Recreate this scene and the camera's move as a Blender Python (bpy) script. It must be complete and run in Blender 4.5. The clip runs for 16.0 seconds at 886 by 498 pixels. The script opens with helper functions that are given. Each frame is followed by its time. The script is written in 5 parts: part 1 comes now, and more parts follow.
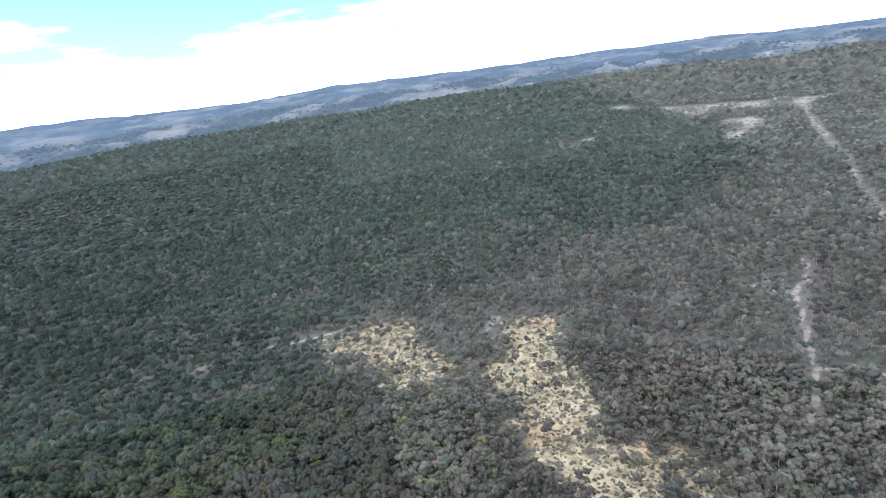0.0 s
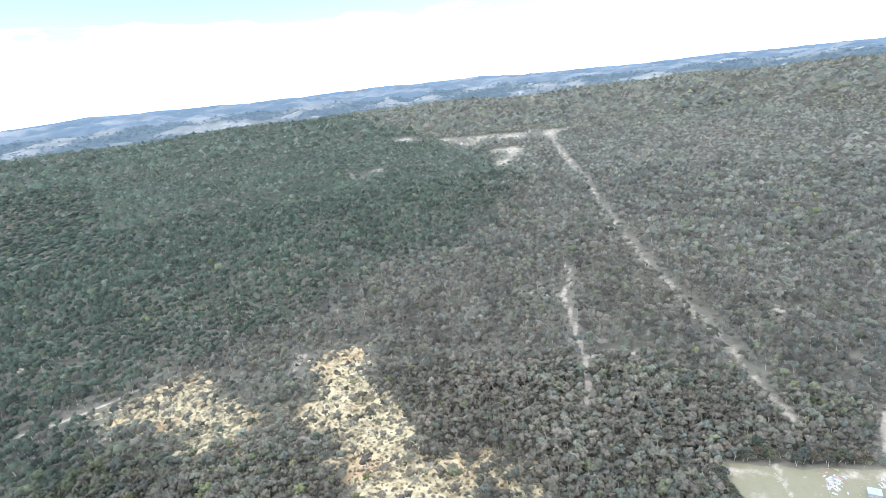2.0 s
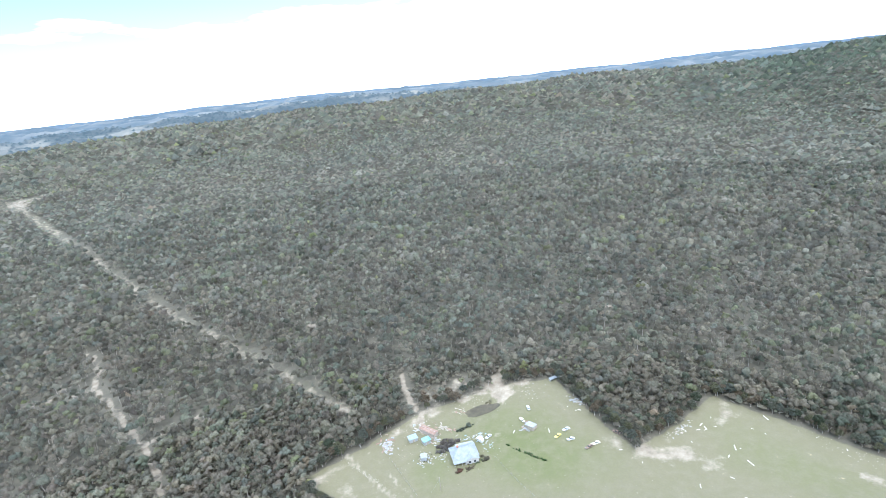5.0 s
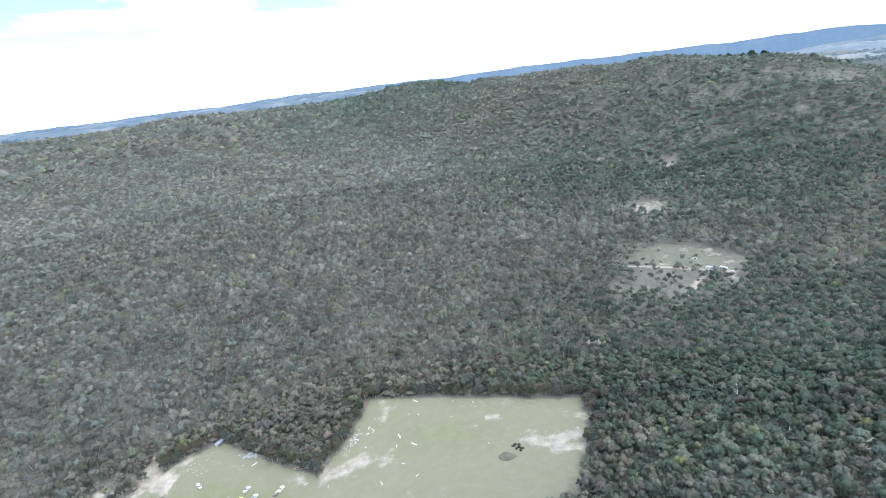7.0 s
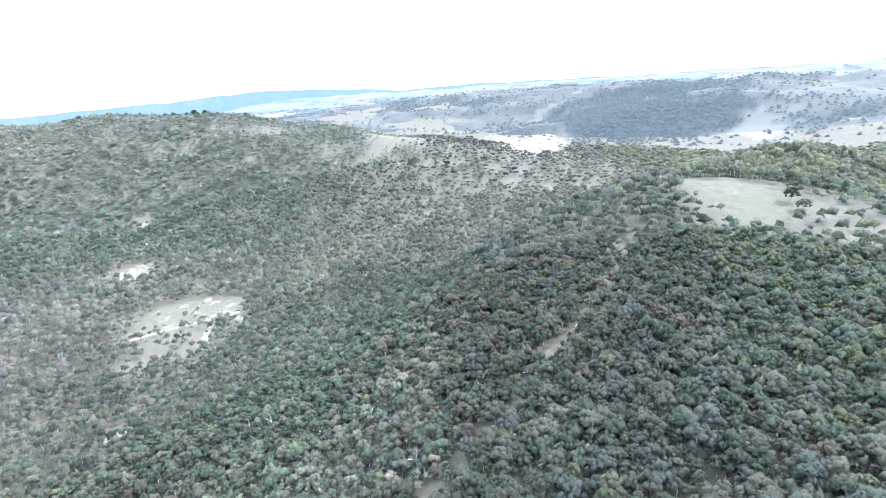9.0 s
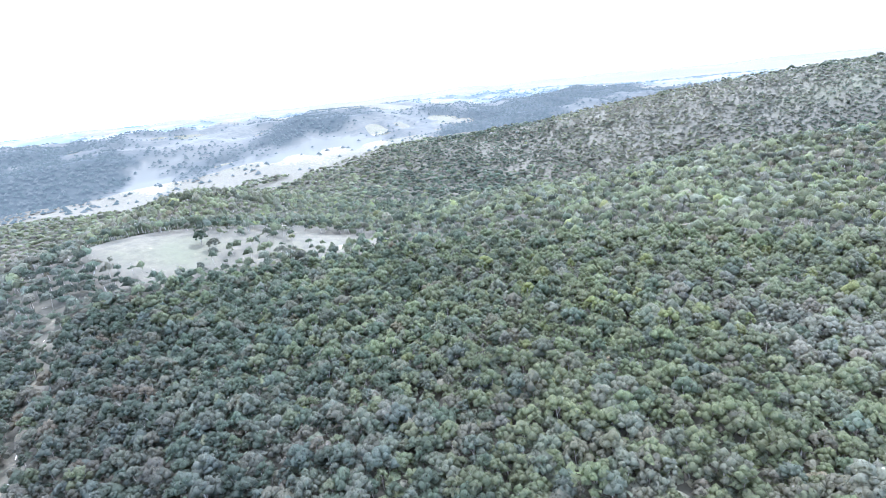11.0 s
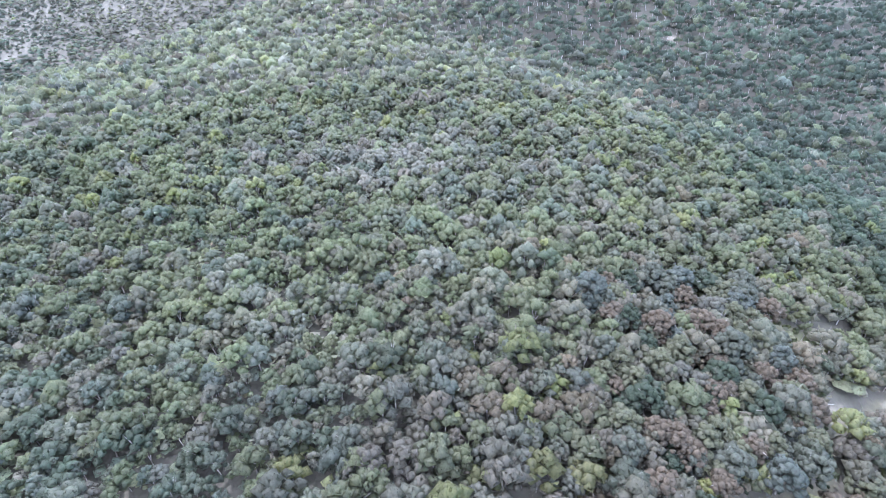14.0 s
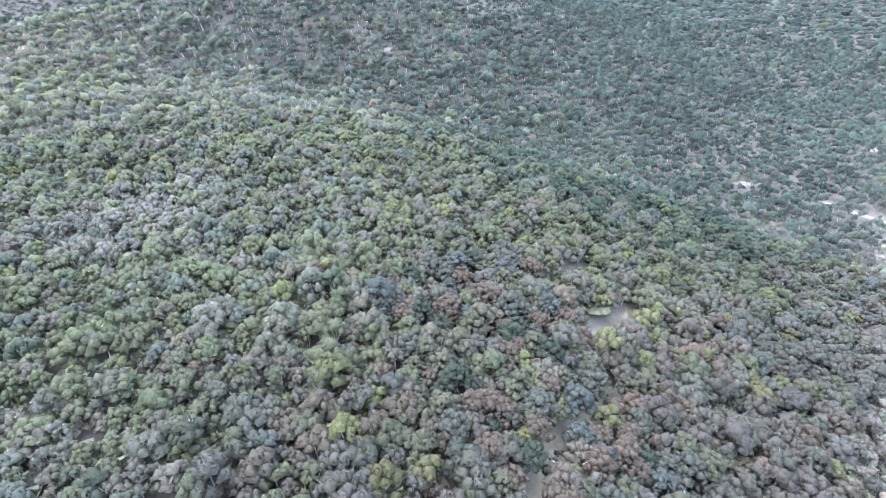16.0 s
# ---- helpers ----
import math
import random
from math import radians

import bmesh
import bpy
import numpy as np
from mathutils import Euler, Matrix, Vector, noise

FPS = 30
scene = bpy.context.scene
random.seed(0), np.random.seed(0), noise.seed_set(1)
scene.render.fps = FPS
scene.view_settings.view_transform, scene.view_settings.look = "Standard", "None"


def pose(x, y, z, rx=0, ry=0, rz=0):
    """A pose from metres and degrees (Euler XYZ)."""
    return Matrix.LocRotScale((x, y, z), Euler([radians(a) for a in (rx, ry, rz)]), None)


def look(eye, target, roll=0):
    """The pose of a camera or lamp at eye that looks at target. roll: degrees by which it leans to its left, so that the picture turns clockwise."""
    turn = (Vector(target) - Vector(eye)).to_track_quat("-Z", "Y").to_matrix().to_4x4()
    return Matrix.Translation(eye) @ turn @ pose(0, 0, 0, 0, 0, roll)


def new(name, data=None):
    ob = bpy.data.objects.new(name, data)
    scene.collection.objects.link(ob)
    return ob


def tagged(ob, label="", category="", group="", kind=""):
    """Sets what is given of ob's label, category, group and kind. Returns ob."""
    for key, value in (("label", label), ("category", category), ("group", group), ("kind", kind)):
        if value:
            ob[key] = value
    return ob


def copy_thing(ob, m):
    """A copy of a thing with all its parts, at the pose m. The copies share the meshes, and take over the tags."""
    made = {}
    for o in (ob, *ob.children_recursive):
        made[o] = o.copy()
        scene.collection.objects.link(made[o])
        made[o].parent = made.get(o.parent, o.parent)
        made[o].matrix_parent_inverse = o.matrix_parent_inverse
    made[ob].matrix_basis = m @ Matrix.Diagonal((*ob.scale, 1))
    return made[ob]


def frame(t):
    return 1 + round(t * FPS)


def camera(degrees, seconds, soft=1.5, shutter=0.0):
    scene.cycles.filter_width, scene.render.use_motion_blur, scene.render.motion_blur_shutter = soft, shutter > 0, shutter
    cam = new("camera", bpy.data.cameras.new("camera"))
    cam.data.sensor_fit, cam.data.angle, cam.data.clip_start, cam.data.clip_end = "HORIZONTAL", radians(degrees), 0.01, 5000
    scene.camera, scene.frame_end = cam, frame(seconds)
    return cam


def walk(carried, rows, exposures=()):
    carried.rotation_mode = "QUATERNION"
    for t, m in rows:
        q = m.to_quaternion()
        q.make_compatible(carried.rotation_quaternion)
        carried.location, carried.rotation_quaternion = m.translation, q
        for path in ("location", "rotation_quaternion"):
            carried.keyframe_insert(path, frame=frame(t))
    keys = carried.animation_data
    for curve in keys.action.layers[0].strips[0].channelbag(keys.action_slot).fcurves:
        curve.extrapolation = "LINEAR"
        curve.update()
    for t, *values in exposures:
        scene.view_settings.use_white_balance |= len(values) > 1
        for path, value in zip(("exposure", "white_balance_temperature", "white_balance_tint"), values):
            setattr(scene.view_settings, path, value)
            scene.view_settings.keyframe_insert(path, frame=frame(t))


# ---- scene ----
cam = camera(79.25, 16.0, soft=0.6)
EYE = 216.0
# seconds, tilt, lean and turn of a camera that hangs still in the air
ROWS = [
    (0.0, 70.66, 7.81, -2.75),
    (0.5, 70.63, 7.39, -9.19),
    (1.0, 70.84, 6.99, -14.88),
    (1.5, 71.24, 6.34, -18.26),
    (2.0, 71.30, 6.04, -24.70),
    (2.5, 71.41, 5.87, -30.08),
    (3.0, 71.69, 5.58, -34.62),
    (3.5, 71.48, 5.80, -44.27),
    (4.0, 71.19, 6.01, -56.13),
    (4.2, 71.05, 6.05, -61.11),
    (6.3, 71.75, 5.08, -94.57),
    (6.5, 71.64, 5.17, -99.41),
    (7.0, 71.14, 5.77, -115.04),
    (7.5, 70.33, 6.30, -135.77),
    (8.0, 70.04, 6.13, -156.04),
    (8.2, 70.53, 5.62, -158.81),
    (10.3, 72.77, 4.95, -198.85),
    (10.5, 72.59, 5.31, -206.73),
    (11.0, 72.06, 5.86, -227.39),
    (11.5, 72.18, 5.39, -241.71),
    (12.0, 72.91, 4.31, -248.93),
    (12.5, 67.25, 3.30, -252.99),
    (12.8, 58.00, 2.60, -254.90),
    (13.0, 54.53, 2.53, -255.89),
    (13.5, 54.96, 3.04, -265.03),
    (14.0, 55.05, 3.06, -272.70),
    (14.5, 55.12, 3.10, -280.27),
    (15.0, 55.09, 3.33, -289.48),
    (15.5, 55.25, 3.06, -295.78),
    (16.0, 55.56, 2.68, -300.56),
]
walk(cam, [(t, pose(0, 0, EYE, rx, ry, rz)) for t, rx, ry, rz in ROWS],
     [(0.0, 0.65, 5250, 16), (0.5, 0.9, 5300, 14), (1.5, 1.2, 5350, 12), (4.0, 1.2, 5350, 9), (6.5, 0.95, 5300, 8), (7.0, 1.0, 5250, 10), (7.5, 1.1, 5250, 12), (8.0, 1.75, 5300, 12),
      (10.5, 2.05, 5100, 14), (12.0, 2.05, 5050, 17), (12.5, 1.85, 5050, 19), (13.0, 2.2, 5000, 21), (14.5, 2.15, 5000, 22), (16.0, 2.2, 5050, 23)])

# ---------------------------------------------------------------- light
SUN_AZ, SUN_EL = 270.0, 52.0
world = bpy.data.worlds.new("world")
scene.world = world
world.use_nodes = True
wt = world.node_tree
wt.nodes.clear()
w_out = wt.nodes.new("ShaderNodeOutputWorld")
w_bg = wt.nodes.new("ShaderNodeBackground")
w_sky = wt.nodes.new("ShaderNodeTexSky")
w_sky.sky_type = "NISHITA"
w_sky.sun_disc = False
w_sky.sun_elevation = radians(SUN_EL)
w_sky.sun_rotation = radians(SUN_AZ)
w_sky.dust_density = 0.7
w_bg.inputs["Strength"].default_value = 0.15
# thin bright cloud over the whole sky, denser towards the horizon and overhead
w_co = wt.nodes.new("ShaderNodeTexCoord")
w_sep = wt.nodes.new("ShaderNodeSeparateXYZ")
wt.links.new(w_co.outputs["Generated"], w_sep.inputs[0])
w_map = wt.nodes.new("ShaderNodeMapping")
w_map.inputs["Scale"].default_value = (1.3, 1.3, 7.0)
w_map.inputs["Location"].default_value = (3.1, 1.7, 0.4)
wt.links.new(w_co.outputs["Generated"], w_map.inputs["Vector"])
w_noise = wt.nodes.new("ShaderNodeTexNoise")
w_noise.inputs["Scale"].default_value = 2.2
w_noise.inputs["Detail"].default_value = 6.0
w_noise.inputs["Roughness"].default_value = 0.55
wt.links.new(w_map.outputs[0], w_noise.inputs["Vector"])
w_low = wt.nodes.new("ShaderNodeMapRange")
w_low.inputs["From Min"].default_value = 0.0
w_low.inputs["From Max"].default_value = 0.17
w_low.inputs["To Min"].default_value = 0.27
w_low.inputs["To Max"].default_value = -0.16
wt.links.new(w_sep.outputs["Z"], w_low.inputs["Value"])
w_add = wt.nodes.new("ShaderNodeMath")
w_add.operation = "ADD"
wt.links.new(w_noise.outputs["Fac"], w_add.inputs[0])
wt.links.new(w_low.outputs[0], w_add.inputs[1])
w_high = wt.nodes.new("ShaderNodeMapRange")
w_high.inputs["From Min"].default_value = 0.26
w_high.inputs["From Max"].default_value = 0.5
w_high.inputs["To Max"].default_value = 0.3
wt.links.new(w_sep.outputs["Z"], w_high.inputs["Value"])
w_side = wt.nodes.new("ShaderNodeMapRange")
w_side.inputs["From Min"].default_value = 0.1
w_side.inputs["From Max"].default_value = -0.5
w_side.inputs["To Max"].default_value = 0.3
wt.links.new(w_sep.outputs["Y"], w_side.inputs["Value"])
w_south = wt.nodes.new("ShaderNodeMath")
w_south.operation = "ADD"
wt.links.new(w_high.outputs[0], w_south.inputs[0])
wt.links.new(w_side.outputs[0], w_south.inputs[1])
w_cover = wt.nodes.new("ShaderNodeMath")
w_cover.operation = "ADD"
wt.links.new(w_add.outputs[0], w_cover.inputs[0])
wt.links.new(w_south.outputs[0], w_cover.inputs[1])
w_ramp = wt.nodes.new("ShaderNodeMapRange")
w_ramp.inputs["From Min"].default_value = 0.515
w_ramp.inputs["From Max"].default_value = 0.72
wt.links.new(w_cover.outputs[0], w_ramp.inputs["Value"])
w_mix = wt.nodes.new("ShaderNodeMix")
w_mix.data_type = "RGBA"
w_mix.inputs["B"].default_value = (14.0, 14.1, 14.2, 1)
wt.links.new(w_ramp.outputs[0], w_mix.inputs["Factor"])
w_deep = wt.nodes.new("ShaderNodeMix")
w_deep.data_type, w_deep.blend_type = "RGBA", "MULTIPLY"
w_deep.inputs["Factor"].default_value = 1.0
w_deep.inputs["B"].default_value = (0.82, 1.12, 1.14, 1)
wt.links.new(w_sky.outputs[0], w_deep.inputs["A"])
wt.links.new(w_deep.outputs["Result"], w_mix.inputs["A"])
wt.links.new(w_mix.outputs["Result"], w_bg.inputs["Color"])
wt.links.new(w_bg.outputs[0], w_out.inputs["Surface"])

sun = new("sun", bpy.data.lights.new("sun", "SUN"))
sun.data.energy, sun.data.angle, sun.data.color = 2.2, radians(2.5), (1.0, 0.95, 0.87)
s_az, s_el = radians(SUN_AZ), radians(SUN_EL)
sun.matrix_world = look((0, 0, 400), (-400 * math.sin(s_az) * math.cos(s_el), -400 * math.cos(s_az) * math.cos(s_el), 400 - 400 * math.sin(s_el)))
scene.view_settings.exposure = 0.0


# ---------------------------------------------------------------- land form
def smooth(t):
    t = np.clip(t, 0, 1)
    return t * t * (3 - 2 * t)


def hill(x, y, cx, cy, h, a, b, turn=0.0, p=1.0):
    """A rounded hill of height h at (cx, cy), with half axes a and b; p above 1 flattens its top."""
    c, s = math.cos(radians(turn)), math.sin(radians(turn))
    u, v = (x - cx) * c + (y - cy) * s, -(x - cx) * s + (y - cy) * c
    return h * np.exp(-0.5 * ((u / a) ** 2 + (v / b) ** 2) ** p)


def ripple(x, y, size, seed):
    """Cheap smooth unevenness, about -1 to 1."""
    k = 2 * math.pi / size
    q = seed * 1.7
    return (np.sin(k * (x * 0.92 + y * 0.38) + q + 1.3 * np.sin(k * 0.57 * (y - 0.4 * x) + 2 * q))
            + np.sin(k * (y * 0.87 - x * 0.53) * 1.13 + 3 * q + 1.1 * np.sin(k * 0.61 * (x + 0.3 * y) - q))) * 0.5


def height(x, y):
    x, y = np.asarray(x, float), np.asarray(y, float)
    r = np.hypot(x, y)
    az = np.degrees(np.arctan2(x, y))
    valley = smooth((r - 2350) / 500) * smooth((az + 75) / 15) * smooth((150 - az) / 12)
    z = (60 * smooth((r - 500) / 1900) + 32 * smooth((r - 2400) / 2400)) * (1 - valley)
    z = z + hill(x, y, -296, -118, 103, 340, 317, 0, 2.0)      # the near western hill
    z = z + hill(x, y, -633, 8, 56, 72, 181, 2)                # its shoulder
    z = z + hill(x, y, -1443, -11, 136, 718, 150, -59, 1.3)    # bare ridge behind it
    z = z + hill(x, y, -727, 320, 111, 242, 251, 0, 1.3)       # forest hill to the north-west
    z = z + hill(x, y, -480, 108, -46, 150, 78, 49)             # gully between the two
    z = z + hill(x, y, -82, -446, 63, 120, 66, -2)             # bare knoll
    z = z + hill(x, y, 45, -325, 36, 105, 110)                 # shoulder east of the knoll
    z = z + hill(x, y, -240, -665, 100, 165, 110, 20)          # wooded knoll behind it
    z = z + hill(x, y, 1130, -900, 118, 420, 210, 30, 1.4)     # south-eastern ridge
    z = z + hill(x, y, 480, -1080, 84, 330, 170, 0, 1.2)
    z = z + hill(x, y, 2100, 300, 44, 520, 1150, 12)           # eastern rise
    z = z + hill(x, y, 2120, -900, 58, 330, 190, -23)          # dark wooded hill behind the eastern forest
    z = z + hill(x, y, 2250, -380, 22, 240, 480, 10)
    z = z + hill(x, y, 1130, -860, 17, 300, 170, 37)           # crest of the south-eastern ridge
    z = z + hill(x, y, -1450, -1750, 45, 600, 260, 40) + hill(x, y, -600, -2200, 45, 700, 260, -10) + hill(x, y, 300, -2500, 45, 600, 300, 10)
    z = z + ripple(x, y, 250, 9) * 11 * hill(x, y, 880, -830, 1, 480, 210, 20) + ripple(x, y, 460, 6) * 8 * smooth((y - 480) / 250) * smooth((1900 - r) / 500)
    z = z + ripple(x, y, 170, 1) * 1.6 * smooth((r - 330) / 200)
    z = z + ripple(x, y, 640, 2) * 9 * smooth((r - 1250) / 500) + ripple(x, y, 1500, 5) * 10 * smooth((r - 1500) / 1200)
    z = z + hill(x, y, 291, 73, -1.6, 12, 5.5, -53, 1.5) + hill(x, y, 212, -117, -1.2, 7, 4, 40, 1.5)   # two dams
    return z


# ---------------------------------------------------------------- materials
def material(name, build, rough=0.9):
    m = bpy.data.materials.new(name)
    m.use_nodes = True
    nt = m.node_tree
    bsdf = nt.nodes["Principled BSDF"]
    bsdf.inputs["Roughness"].default_value = rough
    bsdf.inputs["Specular IOR Level"].default_value = 0.2
    build(nt, bsdf)
    return m


def noise_node(nt, scale, detail=4.0, rough=0.55, generated=False):
    co = nt.nodes.new("ShaderNodeTexCoord") if generated else nt.nodes.new("ShaderNodeNewGeometry")
    n = nt.nodes.new("ShaderNodeTexNoise")
    n.inputs["Scale"].default_value = scale
    n.inputs["Detail"].default_value = detail
    n.inputs["Roughness"].default_value = rough
    nt.links.new(co.outputs["Object" if generated else "Position"], n.inputs["Vector"])
    return n.outputs["Fac"]


def ranged(nt, value, a, b, c=0.0, d=1.0):
    n = nt.nodes.new("ShaderNodeMapRange")
    for key, v in (("From Min", a), ("From Max", b), ("To Min", c), ("To Max", d)):
        n.inputs[key].default_value = v
    nt.links.new(value, n.inputs["Value"])
    return n.outputs[0]


def calc(nt, op, a, b):
    n = nt.nodes.new("ShaderNodeMath")
    n.operation = op
    for i, v in enumerate((a, b)):
        if isinstance(v, (int, float)):
            n.inputs[i].default_value = v
        else:
            nt.links.new(v, n.inputs[i])
    return n.outputs[0]


def blend(nt, fac, a, b, mode="MIX"):
    n = nt.nodes.new("ShaderNodeMix")
    n.data_type = "RGBA"
    n.blend_type = mode
    for key, v in (("Factor", fac), ("A", a), ("B", b)):
        sock = [s for s in n.inputs if s.name == key and s.type == ("VALUE" if key == "Factor" else "RGBA")][0]
        if isinstance(v, (int, float)):
            sock.default_value = v
        elif isinstance(v, tuple):
            sock.default_value = (*v, 1) if len(v) == 3 else v
        else:
            nt.links.new(v, sock)
    return [s for s in n.outputs if s.type == "RGBA"][0]


def bump(nt, bsdf, fac, strength, distance):
    n = nt.nodes.new("ShaderNodeBump")
    n.inputs["Strength"].default_value = strength
    n.inputs["Distance"].default_value = distance
    nt.links.new(fac, n.inputs["Height"])
    nt.links.new(n.outputs[0], bsdf.inputs["Normal"])


def attribute(nt, name):
    n = nt.nodes.new("ShaderNodeAttribute")
    n.attribute_name = name
    return n.outputs


def worn(name, dark, light, scale=1.0, rough=0.8, metal=0.0, relief=0.02):
    """A plain surface whose colour wanders between two tones, with fine grain and slight relief."""
    def build(nt, bsdf):
        big = noise_node(nt, scale, 3.0)
        fine = noise_node(nt, scale * 9, 4.0)
        f = calc(nt, "ADD", calc(nt, "MULTIPLY", big, 0.65), calc(nt, "MULTIPLY", fine, 0.35))
        nt.links.new(blend(nt, ranged(nt, f, 0.35, 0.65), dark, light), bsdf.inputs["Base Color"])
        bsdf.inputs["Metallic"].default_value = metal
        bump(nt, bsdf, fine, 0.4, relief)
    return material(name, build, rough)


def build_ground(nt, bsdf):
    sand, grass, dirt, wet, lush = (attribute(nt, k)["Fac"] for k in ("sand", "grass", "dirt", "dry", "lush"))
    n1, n2, n3 = noise_node(nt, 0.022, 5.0), noise_node(nt, 0.16, 5.0, 0.65), noise_node(nt, 1.1, 4.0)
    litter = blend(nt, ranged(nt, n2, 0.35, 0.65), (0.066, 0.056, 0.045), (0.115, 0.097, 0.076))
    litter = blend(nt, ranged(nt, n3, 0.35, 0.7), litter, (0.082, 0.080, 0.055))
    soft = calc(nt, "ADD", lush, calc(nt, "MULTIPLY", calc(nt, "SUBTRACT", n1, 0.5), 0.9))
    green = blend(nt, ranged(nt, soft, 0.15, 0.9), (0.126, 0.114, 0.066), (0.096, 0.102, 0.040))
    green = blend(nt, ranged(nt, n2, 0.42, 0.72, 0.0, 0.5), green, (0.158, 0.136, 0.095))
    straw = blend(nt, ranged(nt, n2, 0.35, 0.65), (0.064, 0.058, 0.041), (0.108, 0.096, 0.066))
    straw = blend(nt, ranged(nt, n1, 0.4, 0.62, 0.0, 0.7), straw, (0.082, 0.084, 0.05))
    earth = blend(nt, ranged(nt, n2, 0.35, 0.65), (0.165, 0.133, 0.098), (0.275, 0.235, 0.18))
    cream = blend(nt, ranged(nt, n2, 0.36, 0.62), (0.165, 0.127, 0.064), (0.37, 0.30, 0.17))
    cream = blend(nt, ranged(nt, n1, 0.5, 0.66, 0.0, 0.8), cream, (0.31, 0.195, 0.095))
    rag = calc(nt, "SUBTRACT", calc(nt, "ADD", calc(nt, "MULTIPLY", n2, 0.75), calc(nt, "MULTIPLY", n3, 0.35)), 0.55)

    def edged(value, soft, amount):
        return ranged(nt, calc(nt, "ADD", value, calc(nt, "MULTIPLY", rag, amount)), 0.5 - soft, 0.5 + soft)
    col = blend(nt, edged(wet, 0.25, 1.4), litter, straw)
    col = blend(nt, edged(grass, 0.12, 0.7), col, green)
    col = blend(nt, edged(dirt, 0.16, 1.1), col, earth)
    col = blend(nt, edged(sand, 0.10, 2.6), col, cream)
    col = blend(nt, ranged(nt, n3, 0.3, 0.8, 0.0, 0.35), col, (0.09, 0.08, 0.06))
    nt.links.new(col, bsdf.inputs["Base Color"])
    bump(nt, bsdf, calc(nt, "ADD", n2, calc(nt, "MULTIPLY", n3, 0.3)), 0.7, 0.9)


GROUND = material("ground", build_ground, 0.95)


def leaf_material(name, gap_from, gap_to, thinness):
    """Sprays of leaf with light through them and gaps between."""
    def build_leaves(nt, bsdf):
        tint = attribute(nt, "tint")["Color"]
        n1, n2, n3 = noise_node(nt, 0.5, 2.0, 0.6), noise_node(nt, 1.3, 3.0, 0.75), noise_node(nt, 1.15, 3.0, 0.7)
        col = blend(nt, 1.0, tint, blend(nt, ranged(nt, n2, 0.3, 0.7), (0.74, 0.74, 0.74), (1.28, 1.27, 1.24)), "MULTIPLY")
        col = blend(nt, ranged(nt, n1, 0.48, 0.75, 0.0, 0.36), col, (0.13, 0.12, 0.098))
        nt.links.new(col, bsdf.inputs["Base Color"])
        bump(nt, bsdf, calc(nt, "ADD", n2, n1), 0.6, 0.5)
        thin = nt.nodes.new("ShaderNodeBsdfTranslucent")
        nt.links.new(blend(nt, 1.0, col, (1.4, 1.42, 1.32), "MULTIPLY"), thin.inputs["Color"])
        both = nt.nodes.new("ShaderNodeMixShader")
        both.inputs["Fac"].default_value = thinness
        nt.links.new(bsdf.outputs[0], both.inputs[1])
        nt.links.new(thin.outputs[0], both.inputs[2])
        # gaps between the sprays of leaf
        gap = nt.nodes.new("ShaderNodeBsdfTransparent")
        open_leaf = nt.nodes.new("ShaderNodeMixShader")
        nt.links.new(ranged(nt, n3, gap_from, gap_to), open_leaf.inputs["Fac"])
        nt.links.new(both.outputs[0], open_leaf.inputs[1])
        nt.links.new(gap.outputs[0], open_leaf.inputs[2])
        nt.links.new(open_leaf.outputs[0], nt.nodes["Material Output"].inputs["Surface"])
    return material(name, build_leaves, 0.75)


LEAVES = leaf_material("eucalypt_leaves", 0.575, 0.61, 0.66)
CANOPY = leaf_material("eucalypt_canopy", 0.565, 0.605, 0.55)
BARK = worn("pale_bark", (0.20, 0.17, 0.14), (0.48, 0.44, 0.39), 0.8, 0.9)


# ---------------------------------------------------------------- mesh helpers
def fast_mesh(name, verts, tris, mats, tint=None, mat_index=None, flat=False):
    """A triangle mesh from arrays."""
    me = bpy.data.meshes.new(name)
    n, k = len(verts), len(tris)
    me.vertices.add(n)
    me.vertices.foreach_set("co", np.asarray(verts, np.float32).ravel())
    me.loops.add(3 * k)
    me.loops.foreach_set("vertex_index", np.asarray(tris, np.int32).ravel())
    me.polygons.add(k)
    me.polygons.foreach_set("loop_start", np.arange(0, 3 * k, 3, dtype=np.int32))
    me.polygons.foreach_set("loop_total", np.full(k, 3, np.int32))
    me.polygons.foreach_set("use_smooth", np.full(k, not flat))
    for m in mats:
        me.materials.append(m)
    if mat_index is not None:
        me.polygons.foreach_set("material_index", np.asarray(mat_index, np.int32))
    me.update(calc_edges=True)
    if tint is not None:
        a = me.attributes.new("tint", "FLOAT_COLOR", "POINT")
        a.data.foreach_set("color", np.c_[tint, np.ones(n)].astype(np.float32).ravel())
    return me


def part(name, bm, mat, parent=None, label=""):
    """Links a bmesh as one mesh object under a thing or a part."""
    me = bpy.data.meshes.new(name)
    bm.to_mesh(me)
    bm.free()
    me.materials.append(mat)
    ob = new(name, me)
    if parent is not None:
        ob.parent = parent
    if label:
        ob["label"] = label
    return ob


def thing(name, x, y, turn, label, category, group="", z=None, kind=""):
    ob = new(name)
    ob.empty_display_size = 0.5
    ob.matrix_world = pose(x, y, float(height(x, y)) if z is None else z, 0, 0, turn)
    return tagged(ob, label, category, group, kind)


